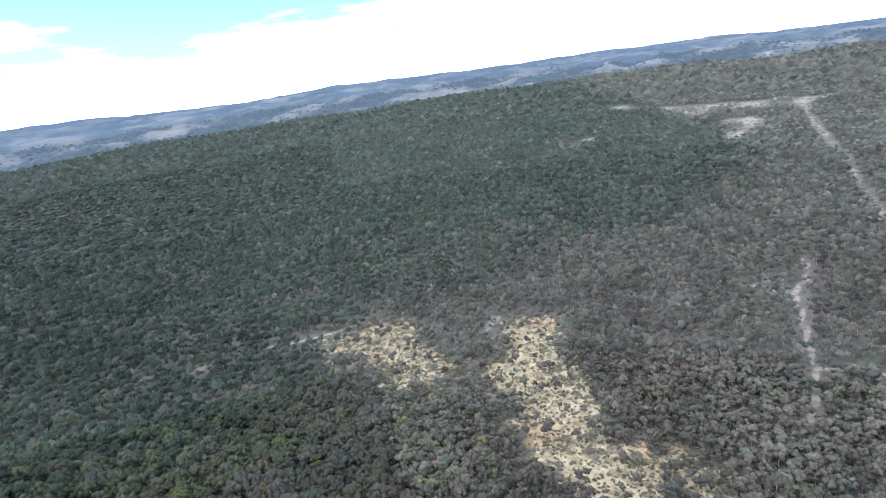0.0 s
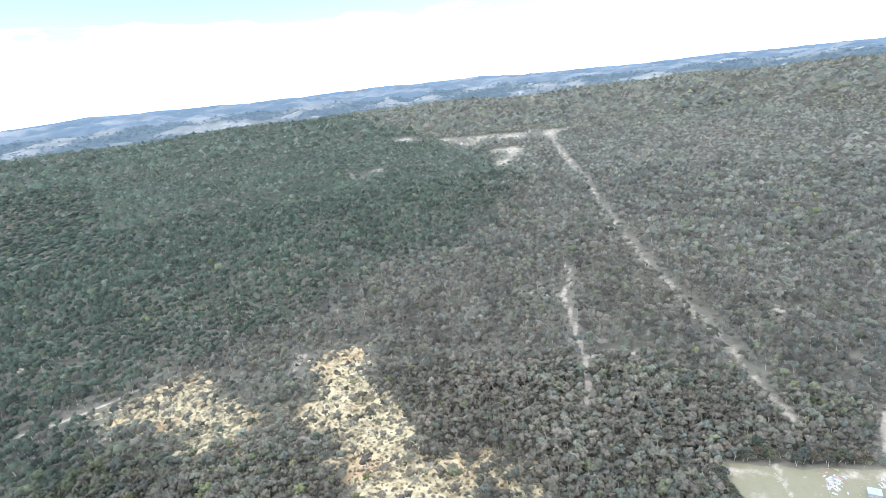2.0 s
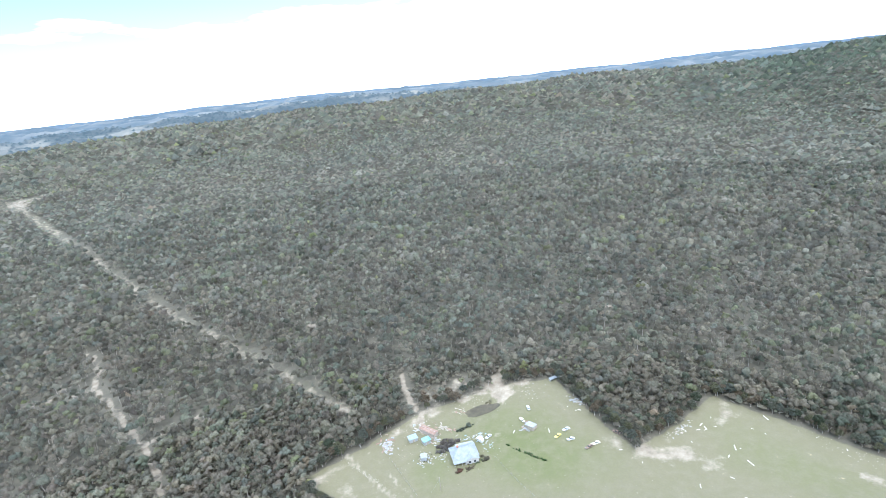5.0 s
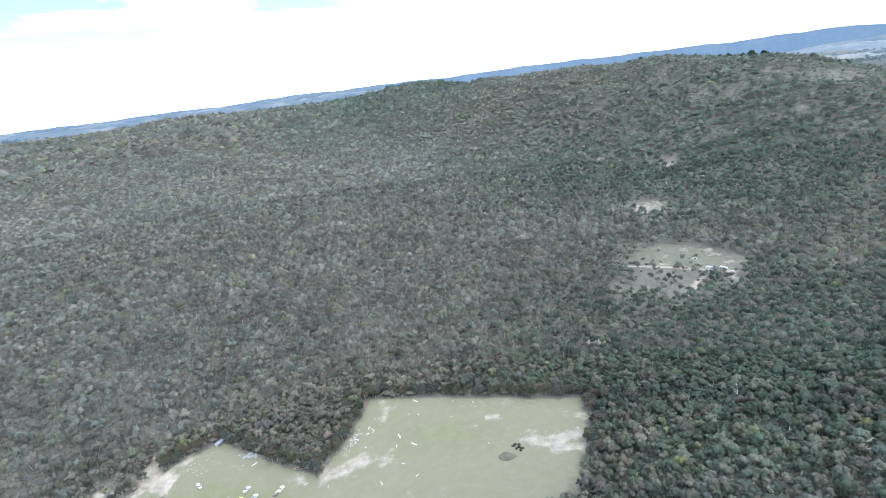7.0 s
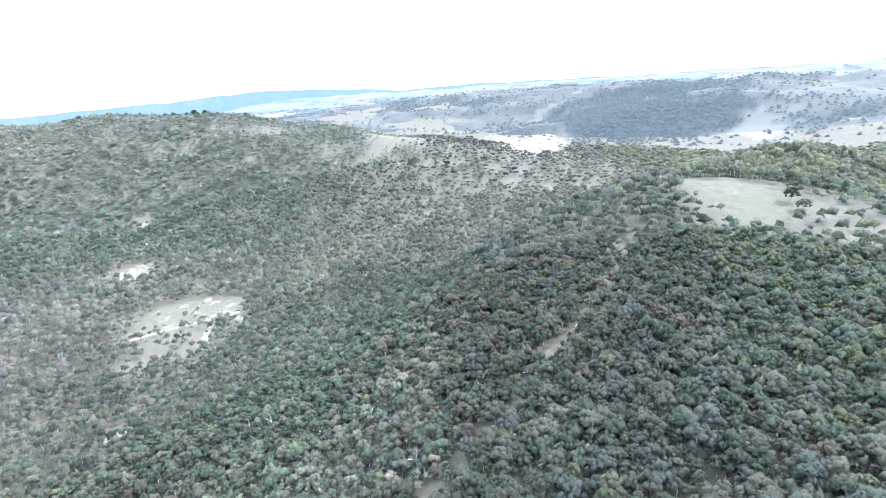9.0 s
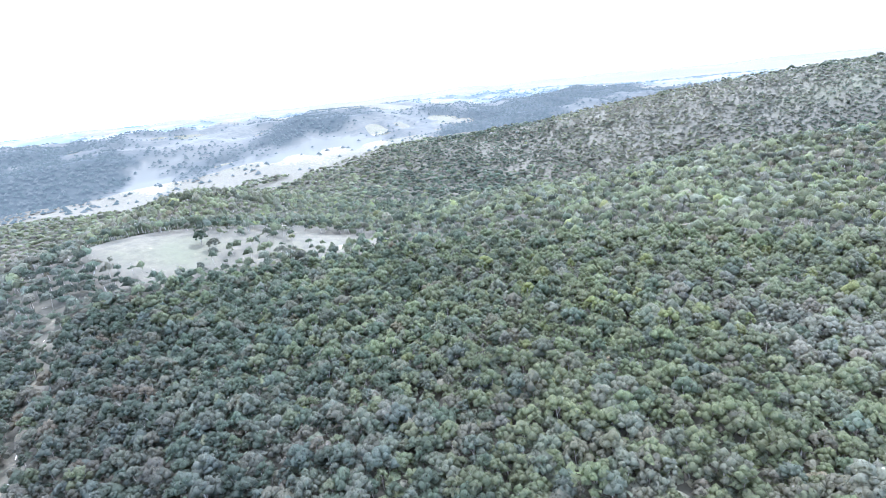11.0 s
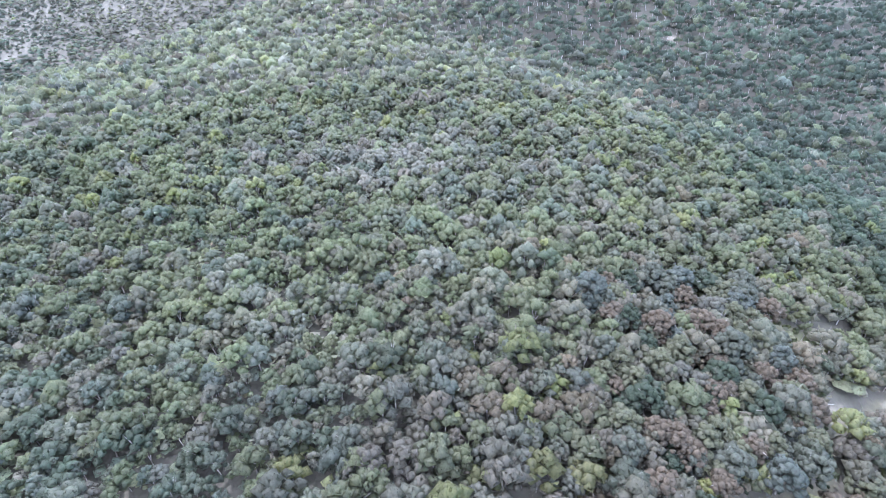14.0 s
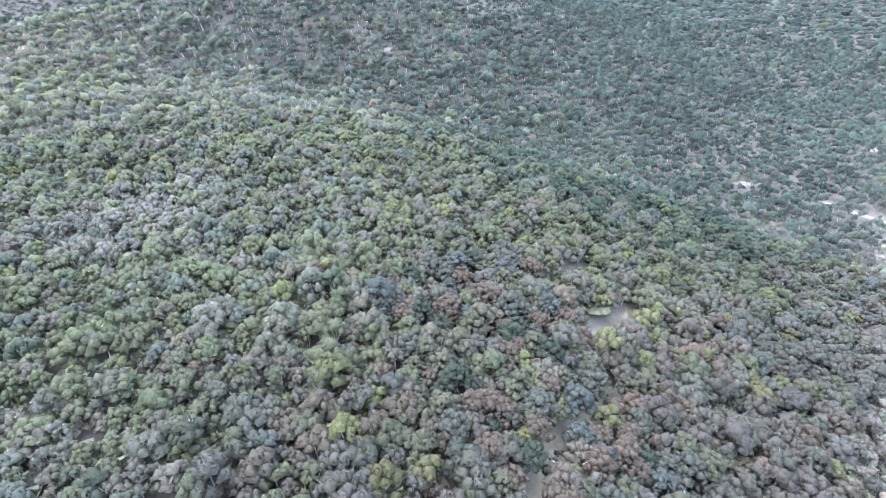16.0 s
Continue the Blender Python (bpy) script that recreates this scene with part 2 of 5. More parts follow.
# ---------------------------------------------------------------- plan: clearings, tracks, bare earth
FIELD = [(213, 161), (241, 139), (277, 116), (320, 66), (333, 30), (296, 4), (263, -21), (286, -43), (322, -71), (298, -108),
         (269, -147), (236, -186), (204, -165), (160, -122), (165, -40), (170, 40), (184, 111)]
SAND_EAST = [(39, 391), (51, 408), (85, 408), (81, 379), (66, 366), (78, 328), (79, 298), (77, 274), (79, 245), (98, 232), (91, 209), (73, 190), (56, 190), (41, 213), (32, 239),
             (27, 263), (34, 288), (24, 318), (13, 328), (19, 344), (36, 347), (43, 372)]
SAND_WEST = [(-73, 442), (-47, 446), (-31, 423), (-29, 396), (5, 347), (-1, 335), (-23, 312), (-51, 315), (-72, 330), (-49, 351), (-76, 367), (-96, 381), (-110, 399), (-100, 412), (-122, 425)]
SAND_SOUTH = [(103, 236), (114, 230), (110, 216), (123, 211), (117, 185), (99, 185), (97, 209)]
KNOLL = [(-92, -426), (-117, -421), (-148, -412), (-164, -391), (-169, -380), (-142, -360), (-121, -358), (-107, -367), (-96, -386), (-88, -404)]
YARD = [(410, -369), (439, -437), (393, -482), (334, -479), (307, -424), (346, -419)]
YARD_SCRUB = [(405, -372), (350, -415), (310, -420), (305, -344), (345, -317), (373, -330)]
GLADE = [(576, -524), (569, -592), (521, -590), (515, -502)]
GLADE_FAR = [(717, -730), (680, -751), (661, -725), (683, -715)]
PADDOCKS = ([(593, 1392), (674, 1318), (741, 1222), (805, 1183), (877, 1144), (850, 1108), (763, 1084), (710, 1129), (640, 1155), (607, 1186), (571, 1275)],
            [(597, 1097), (645, 1099), (671, 1076), (658, 1026), (594, 974), (507, 893), (545, 986)], [(510, 1561), (553, 1439), (545, 1363), (471, 1398)],
            [(394, 949), (439, 957), (427, 879), (379, 848)], [(271, 1134), (304, 1081), (288, 1064), (261, 1096)])
POWERLINE = [(770, 1095), (681, 908), (525, 625), (397, 405), (361, 324), (320, 246), (293, 196), (274, 160)]
TRACK_NORTH = [(326, 447), (316, 421), (277, 385), (262, 353), (224, 287), (206, 259), (183, 234)]
TRACK_FORK = [(277, 385), (262, 402), (248, 425)]
TRACK_SPUR = [(224, 287), (246, 277), (262, 268)]
TRACK_SAND = [(-165, 424), (-124, 432), (-84, 447)]
TRACK_FARM = [(326, 141), (310, 134), (292, 123), (281, 113), (262, 104)]
TRACK_WEST = [(-118, 160), (-106, 138), (-100, 118), (-93, 110), (-81, 104), (-74, 98), (-73, 86), (-71, 74), (-67, 65), (-61, 59), (-52, 40)]
STRIP = [(-48, -372), (-22, -288), (0, -233), (18, -198), (32, -174), (54, -138)]
KNOLL_GRASS = [(-178, -381), (-227, -380), (-262, -325), (-227, -289), (-198, -327), (-150, -349)]
LANE_FIELD = [(236, 145), (231, 140), (220, 125), (211, 111), (204, 101), (192, 84)]
LANE_GARDEN = [(240, 133), (236, 127), (218, 107), (206, 91), (195, 76)]
DAM_BANK = [(322, 97), (321, 84), (328, 74), (344, 69), (319, 59), (310, 53), (300, 61), (306, 66), (316, 74), (313, 86)]
LANE_YARD = [(404, -367), (375, -400), (344, -425), (324, -440)]
LANE_YARD_SPUR = [(336, -412), (328, -390), (310, -367)]
LANE_PADDOCK = [(640, 1060), (660, 1110), (720, 1130), (790, 1180)]
MEADOW = [(-129, 107), (-137, 119), (-141, 139), (-140, 156), (-130, 152), (-128, 130), (-121, 114), (-120, 105)]
WOODS_SOUTH = ([(90, -1850), (-37, -1835), (-176, -1869), (-367, -1903), (-505, -1826), (-549, -1721), (-392, -1455), (-311, -1385), (-189, -1342), (-57, -1287), (-7, -1505)],
               [(-778, -1515), (-950, -1629), (-1148, -1609), (-1226, -1581), (-1064, -1431), (-877, -1408), (-796, -1404)],
               [(-900, -897), (-1309, -1222), (-1448, -1293), (-2186, -1500), (-2689, -1257), (-2235, -884), (-1652, -953), (-965, -740)],
               [(79, -1800), (-45, -2025), (-277, -2162), (-569, -2348), (-400, -1895), (-208, -1850), (-26, -1894)])
PALE_SOUTH = ([(-361, -1430), (-557, -1859), (-573, -1788), (-523, -1593), (-545, -1414), (-415, -1241)],
              [(-643, -1360), (-917, -1406), (-1065, -1322), (-1035, -1099), (-715, -1031), (-687, -1187)],
              [(90, -1919), (22, -1978), (-24, -1901), (164, -1608), (188, -1595)], [(214, -1486), (110, -1550), (-2, -1410), (-2, -1172), (95, -1098)],
              [(247, -1601), (152, -1722), (0, -1540), (-13, -1430), (31, -1281), (200, -1484)])
HAMLET = [(2050, 1040), (2180, 1060), (2250, 900), (2300, 700), (2200, 690), (2190, 800), (2110, 880)]
SLOPE_BARE = [(370, -941), (378, -1033), (480, -1240), (440, -1300), (363, -1221), (280, -1098), (322, -1001)]
CREST_BARE = [(-1180, -260), (-1267, -184), (-1316, -127), (-1411, -84), (-1300, -40), (-1208, -120), (-1130, -230)]
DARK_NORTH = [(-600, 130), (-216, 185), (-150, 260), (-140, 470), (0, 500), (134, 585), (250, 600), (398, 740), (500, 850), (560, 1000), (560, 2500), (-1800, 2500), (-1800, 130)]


def inside(x, y, poly):
    """Signed distance to a polygon's rim, positive inside."""
    d = np.full(np.shape(x), 1e9)
    odd = np.zeros(np.shape(x), bool)
    for (ax, ay), (bx, by) in zip(poly, poly[1:] + poly[:1]):
        d = np.minimum(d, from_segment(x, y, ax, ay, bx, by))
        if ay != by:
            odd ^= ((ay > y) != (by > y)) & (x < (bx - ax) * (y - ay) / (by - ay) + ax)
    return np.where(odd, d, -d)


def from_segment(x, y, ax, ay, bx, by):
    t = np.clip(((x - ax) * (bx - ax) + (y - ay) * (by - ay)) / ((bx - ax) ** 2 + (by - ay) ** 2), 0, 1)
    return np.hypot(x - ax - t * (bx - ax), y - ay - t * (by - ay))


def from_line(x, y, line):
    d = np.full(np.shape(x), 1e9)
    for (ax, ay), (bx, by) in zip(line, line[1:]):
        d = np.minimum(d, from_segment(x, y, ax, ay, bx, by))
    return d


def rim(d, soft):
    return np.clip(0.5 + d / (2 * soft), 0, 1)


def land_cover(x, y):
    """Shares of sand, pasture, bare earth and dry grass, and how thick the trees stand."""
    r = np.hypot(x, y)
    wav = ripple(x, y, 23, 3) * 2.2 + ripple(x, y, 9, 4) * 1.0
    field = inside(x, y, FIELD) + wav * 0.5
    sand = np.maximum.reduce([much * rim(inside(x, y, p) + wav * 2.5 + 1, 12) for p, much in ((SAND_EAST, 1.0), (SAND_WEST, 0.66), (SAND_SOUTH, 0.9))])
    halo = np.maximum.reduce([rim(inside(x, y, p) + wav * 4 + 14, 16) for p in (SAND_EAST, SAND_WEST)])
    knoll = rim(inside(x, y, KNOLL) + wav * 2, 10)
    yards = np.maximum.reduce([rim(inside(x, y, p) + wav * 2, 10) for p in (YARD, GLADE, GLADE_FAR)])
    scrub = np.maximum(rim(inside(x, y, YARD_SCRUB) + wav * 3, 14), np.clip(0.4 + 0.35 * ripple(x, y, 66, 49), 0.1, 0.7) * smooth(hill(x, y, 110, -880, 1.3, 190, 190)))
    verge = hill(x, y, 308, 102, 1, 22, 9, -42)
    bank = rim(inside(x, y, DAM_BANK) + wav * 1.2, 3)
    upper = smooth((r - 480) / 60)
    glade = np.maximum(rim(inside(x, y, GLADE) + wav * 2, 12), rim(inside(x, y, GLADE_FAR) + wav * 2, 12))
    paddock = np.maximum.reduce([rim(inside(x, y, p) + wav * 3, 12) for p in PADDOCKS])
    paddock = np.maximum(paddock, rim(inside(x, y, HAMLET) + 30 * ripple(x, y, 130, 48), 15))
    paddock = paddock * np.clip(0.75 + 0.5 * ripple(x, y, 120, 15), 0.15, 1)
    strip = rim(4.6 - from_line(x, y, STRIP) + wav * 0.9, 4)
    easement = rim(6.0 - from_line(x, y, POWERLINE) * np.interp(r, [0, 500, 1200], [1, 1, 0.55]) + wav * 0.8, 4)
    lanes = np.maximum.reduce([rim((2.4 if p in (LANE_YARD, LANE_YARD_SPUR) else 1.9) - from_line(x, y, p) + wav * 0.25, 1.3)
                               for p in (TRACK_NORTH, TRACK_FORK, TRACK_SPUR, TRACK_SAND, TRACK_FARM, LANE_YARD, LANE_YARD_SPUR, LANE_PADDOCK)])
    lanes = np.maximum(lanes, 0.56 * rim(1.2 - from_line(x, y, TRACK_WEST) + wav * 0.15, 1.4))
    lanes = np.maximum(lanes, 0.66 * np.clip(0.9 + 0.35 * ripple(x, y, 70, 45), 0, 1) * rim(1.6 - np.abs(from_line(x, y, POWERLINE) - 1.0), 2))
    brow = rim(inside(x, y, KNOLL_GRASS) + wav * 3, 16)
    glints = np.maximum.reduce([hill(x, y, gx, gy, 0.62, ga, gb, gt) for gx, gy, ga, gb, gt in (
        (644, 296, 9, 5, 30), (512, 346, 7, 4, 0), (668, -416, 14, 6, 40), (788, -123, 8, 6, 0), (687, -631, 18, 6, 30), (428, 930, 40, 14, 20),
        (330, 1110, 30, 12, 30), (-328, -4, 12, 5, 80), (-549, 192, 14, 6, 80), (190, 395, 12, 4, 20))])
    spot = smooth((ripple(x, y, 47, 31) + ripple(x, y, 71, 32) - 1.42) / 0.3) * smooth((r - 230) / 60) * smooth((1300 - r) / 300)
    spot = np.maximum(spot, np.clip(hill(x, y, -330, -3, 1.4, 15, 6, 85), 0, 1))
    meadow = rim(inside(x, y, MEADOW) + wav, 5)
    # open country further out
    az = np.degrees(np.arctan2(x, y))
    south = smooth((r - 1150) / 500) * smooth((-az - 112) / 20) * smooth((az + 186) / 8)
    south = np.maximum(south, smooth((r - 1250) / 400) * smooth((az - 150) / 15))
    patch = ripple(x, y, 420, 7) * 0.6 + ripple(x, y, 150, 8) * 0.5
    woods = np.maximum.reduce([rim(inside(x, y, p) + wav * 6 + 22 * ripple(x, y, 140, 33), 25) for p in WOODS_SOUTH])
    pale = np.maximum.reduce([rim(inside(x, y, p) + wav * 6 + 14 * ripple(x, y, 90, 34), 22) for p in PALE_SOUTH])
    open_land = np.maximum(south * np.clip(0.62 + 0.6 * patch, 0.1, 1), pale) * (1 - woods)
    slope_bare = np.maximum(rim(inside(x, y, SLOPE_BARE) + wav * 5, 22), rim(inside(x, y, CREST_BARE) + wav * 6, 30))
    ridge_side = smooth(hill(x, y, -1170, -480, 1.6, 520, 260, -59, 1.5))
    open_land, pale = open_land * (1 - ridge_side), pale * (1 - ridge_side)
    bare_ridge = smooth(hill(x, y, -1170, -480, 1.5, 430, 180, -59, 1.5)) * (1 - 0.8 * rim(inside(x, y, WOODS_SOUTH[2]), 30))
    se_top = smooth(hill(x, y, 520, -1010, 1.3, 320, 110, 8) - 0.35) * np.clip(0.1 + patch, 0, 1)
    east_far = smooth((r - 2450) / 300) * np.clip(0.25 + patch, 0, 1)
    dry = np.maximum.reduce([open_land, slope_bare * 0.65, halo * 0.7, yards * (0.25 + 0.45 * upper), bare_ridge * np.clip(0.22 + 0.2 * patch, 0.1, 0.4), se_top, east_far, paddock, knoll * 0.72, scrub * 0.33, strip * 0.45, easement * 0.6, meadow * 0.42, rim(inside(x, y, KNOLL) + 12 + wav * 2, 16) * 0.35, brow * 0.5])
    glen = np.maximum(meadow, 0.8 * rim(5.0 - from_line(x, y, TRACK_WEST) + wav, 4))
    grass = np.maximum(rim(field, 2.0), 0.75 * glen)
    # worn ground in the farm field: along the tree edge, round the dam and the house
    worn_ground = np.maximum.reduce([
        hill(x, y, 262, -36, 0.9, 26, 9, 80), hill(x, y, 305, 82, 0.9, 15, 4, -50), hill(x, y, 321, 54, 0.8, 13, 4, -50), hill(x, y, 288, 106, 0.75, 12, 3, -40),
        hill(x, y, 271, 114, 0.85, 20, 4, 140), hill(x, y, 214, 152, 0.8, 15, 4, 140), hill(x, y, 203, -148, 1.0, 22, 10, 35),
        hill(x, y, 196, 118, 0.55, 30, 12, 60), hill(x, y, 222, -170, 0.7, 10, 5, 40), hill(x, y, 305, -74, 0.7, 14, 6, -10), hill(x, y, 262, -150, 0.6, 18, 4, 50)])
    worn_ground = worn_ground * (field > -6) * np.clip(0.72 + 0.35 * ripple(x, y, 19, 16), 0.3, 1)
    clear_earth = np.maximum.reduce([yards * upper * np.clip(0.2 + 0.3 * ripple(x, y, 31, 14), 0.05, 0.5), glade * 0.48, easement * np.clip(0.5 + 0.2 * ripple(x, y, 55, 46), 0, 0.6)])
    ruts = np.maximum(0.75 * rim(1.3 - from_line(x, y, LANE_FIELD) + wav * 0.2, 1.6), 0.62 * rim(1.1 - from_line(x, y, LANE_GARDEN) + wav * 0.2, 1.6))
    dirt = np.maximum.reduce([lanes, worn_ground, bank, ruts, clear_earth, paddock * 0.64, strip * 0.3, glints, spot * 0.6, open_land * np.clip(patch * 0.7, 0, 0.4), pale * 0.5, slope_bare * 0.1, verge * 0.5])
    wide = np.maximum.reduce([rim(4.8 - from_line(x, y, p), 2.0) for p in (TRACK_NORTH, TRACK_FORK, TRACK_SPUR, TRACK_SAND, TRACK_FARM)])
    wide = np.maximum(wide, rim(4.6 - from_line(x, y, TRACK_WEST), 2.0))
    trees = np.ones(np.shape(x))
    for share, left in ((np.clip(sand * 1.1, 0, 1), 0.2), (rim(field + 1.5, 1.5), 0.0), (halo, 0.6), (rim(inside(x, y, KNOLL) + 5, 6), 0.0), (rim(inside(x, y, KNOLL) + 22 + wav * 3, 16), 0.6), (yards * upper, 0.04), (yards * (1 - upper), 0.08), (scrub, 0.3), (bank, 0.05), (verge, 0.2), (paddock, 0.06), (strip, 0.15),
                        (easement * np.clip(0.95 + 0.25 * ripple(x, y, 40, 47), 0.5, 1), 0.07), (np.maximum(lanes, wide), 0.06), (brow, 0.08), (np.clip(glints * 1.2, 0, 1), 0.25), (spot, 0.2), (open_land, 0.2), (pale, 0.04), (slope_bare, 0.12), (bare_ridge, 0.42), (se_top, 0.25), (east_far, 0.2),
                        (rim(inside(x, y, MEADOW) + wav + 3, 4), 0.25)):
        trees = trees * (1 - share * (1 - left))
    lush = np.maximum.reduce([hill(x, y, 258, 42, 1.0, 34, 24, 60), hill(x, y, 262, -96, 0.5, 36, 20, 50), hill(x, y, 232, 88, 0.7, 16, 12, 0), hill(x, y, 246, 8, 0.5, 20, 8, 60), 0.6 * meadow])
    return sand, grass, dirt, dry, trees, lush


def far_start(az):
    """Where the hazy far country begins, by compass bearing."""
    return np.interp(np.where(az < -100, az + 360, az), [-66, -60, 118, 150, 165, 180, 200, 215, 225, 240, 255, 262], [4900, 2560, 2560, 1950, 1650, 1350, 1200, 1250, 1450, 1600, 1750, 4900])


# ---------------------------------------------------------------- ground
def build_ground_sheet():
    turns = 660
    rings = np.concatenate([np.linspace(12, 60, 5), np.arange(64, 200, 2.0), np.arange(202, 480, 3.4), np.arange(484, 640, 4.5), np.geomspace(646, 4900, 66)])
    ang = np.linspace(0, 2 * math.pi, turns, endpoint=False)
    rr, aa = np.meshgrid(rings, ang, indexing="ij")
    x, y = np.r_[0, (rr * np.sin(aa)).ravel()], np.r_[0, (rr * np.cos(aa)).ravel()]
    z = height(x, y)
    i, j = np.meshgrid(np.arange(len(rings) - 1), np.arange(turns), indexing="ij")
    a, b = 1 + i * turns + j, 1 + i * turns + (j + 1) % turns
    c, d = b + turns, a + turns
    tris = np.concatenate([np.stack([a, c, d], -1).reshape(-1, 3), np.stack([a, b, c], -1).reshape(-1, 3),
                           np.stack([np.zeros(turns, int), 1 + (np.arange(turns) + 1) % turns, 1 + np.arange(turns)], -1)])
    tris = tris[:, ::-1]
    me = fast_mesh("ground", np.c_[x, y, z], tris, [GROUND])
    sand, grass, dirt, dry, trees, lush = land_cover(x, y)
    for key, v in (("sand", sand), ("grass", grass), ("dirt", dirt), ("dry", dry), ("lush", lush)):
        me.attributes.new(key, "FLOAT", "POINT").data.foreach_set("value", v.astype(np.float32))
    return tagged(new("ground", me), "rolling bush land with leaf litter, pasture and pale bare earth", "ground", kind="structure")


build_ground_sheet()

# ---------------------------------------------------------------- forest
rng = np.random.default_rng(11)


def ico():
    t = (1 + 5 ** 0.5) / 2
    v = np.array([(-1, t, 0), (1, t, 0), (-1, -t, 0), (1, -t, 0), (0, -1, t), (0, 1, t), (0, -1, -t), (0, 1, -t), (t, 0, -1), (t, 0, 1), (-t, 0, -1), (-t, 0, 1)], float)
    f = "0 11 5 0 5 1 0 1 7 0 7 10 0 10 11 1 5 9 5 11 4 11 10 2 10 7 6 7 1 8 3 9 4 3 4 2 3 2 6 3 6 8 3 8 9 4 9 5 2 4 11 6 2 10 8 6 7 9 8 1"
    return v / np.linalg.norm(v[0]), np.array(f.split(), int).reshape(-1, 3)


ICO_V, ICO_F = ico()
OCT_V = np.array([(1, 0, 0), (0, 1, 0), (-1, 0, 0), (0, -1, 0), (0, 0, 1), (0, 0, -1)], float)
OCT_F = np.array([(0, 1, 4), (1, 2, 4), (2, 3, 4), (3, 0, 4), (1, 0, 5), (2, 1, 5), (3, 2, 5), (0, 3, 5)])


def tube(points, radii, sides):
    """A tapered limb along points."""
    vs, fs = [], []
    for i, (p, r) in enumerate(zip(points, radii)):
        for k in range(sides):
            a = 2 * math.pi * k / sides
            vs.append((p[0] + r * math.cos(a), p[1] + r * math.sin(a), p[2]))
    for i in range(len(points) - 1):
        for k in range(sides):
            a, b = i * sides + k, i * sides + (k + 1) % sides
            fs += [(a, b, b + sides), (a, b + sides, a + sides)]
    return np.array(vs, float), np.array(fs)


def join(pieces):
    vs, fs, n = [], [], 0
    for v, f in pieces:
        vs.append(v)
        fs.append(np.asarray(f) + n)
        n += len(v)
    return np.concatenate(vs), np.concatenate(fs)


def clumps(base, count, size, spread, low, high, rough=0.3, flat=0.72):
    """Clumps of leaf in an uneven, flattened dome: each as offsets in crown radii, triangles and the height of its middle."""
    bv, bf = base
    out = []
    for k in range(count):
        a = 2.4 * k + rng.uniform(-0.5, 0.5)
        d = spread * math.sqrt((k + 0.25) / count) * rng.uniform(0.8, 1.15)
        z = low + (high - low) * (1 - d * d / (spread * spread * 1.35)) * rng.uniform(0.75, 1.08)
        s = size * rng.uniform(0.75, 1.25)
        v = bv * (1 + rng.uniform(-rough, rough, (len(bv), 1))) * (s, s * rng.uniform(0.8, 1.2), s * flat * rng.uniform(0.8, 1.2))
        out.append((v + (d * math.cos(a), d * math.sin(a), 0), bf, np.full(len(v), z)))
    return out


def tufts(crown, count, size):
    """Sprigs that stick out of the clumps and break their outline."""
    out = []
    for _ in range(count):
        v, f, z = crown[rng.integers(len(crown))]
        mid = v.mean(0)
        p = v[rng.integers(len(v))]
        p = mid + (p - mid) * rng.uniform(0.85, 1.3)
        t = rng.normal(size=(3, 3)) * size * (1, 1, 0.7)
        out.append((p + t, np.array([(0, 1, 2)]), np.full(3, z[0])))
    return out


def dome(sides):
    """A low lumpy cap: two rings and a top."""
    v = [(0.95 * math.cos(2 * math.pi * k / sides), 0.95 * math.sin(2 * math.pi * k / sides), -0.25) for k in range(sides)]
    v += [(0.72 * math.cos(2 * math.pi * (k + 0.5) / sides), 0.72 * math.sin(2 * math.pi * (k + 0.5) / sides), 0.55) for k in range(sides)]
    v += [(0, 0, 0.95)]
    f = []
    for k in range(sides):
        n = (k + 1) % sides
        f += [(k, n, sides + k), (n, sides + n, sides + k), (sides + k, sides + n, 2 * sides)]
    return np.array(v), np.array(f)


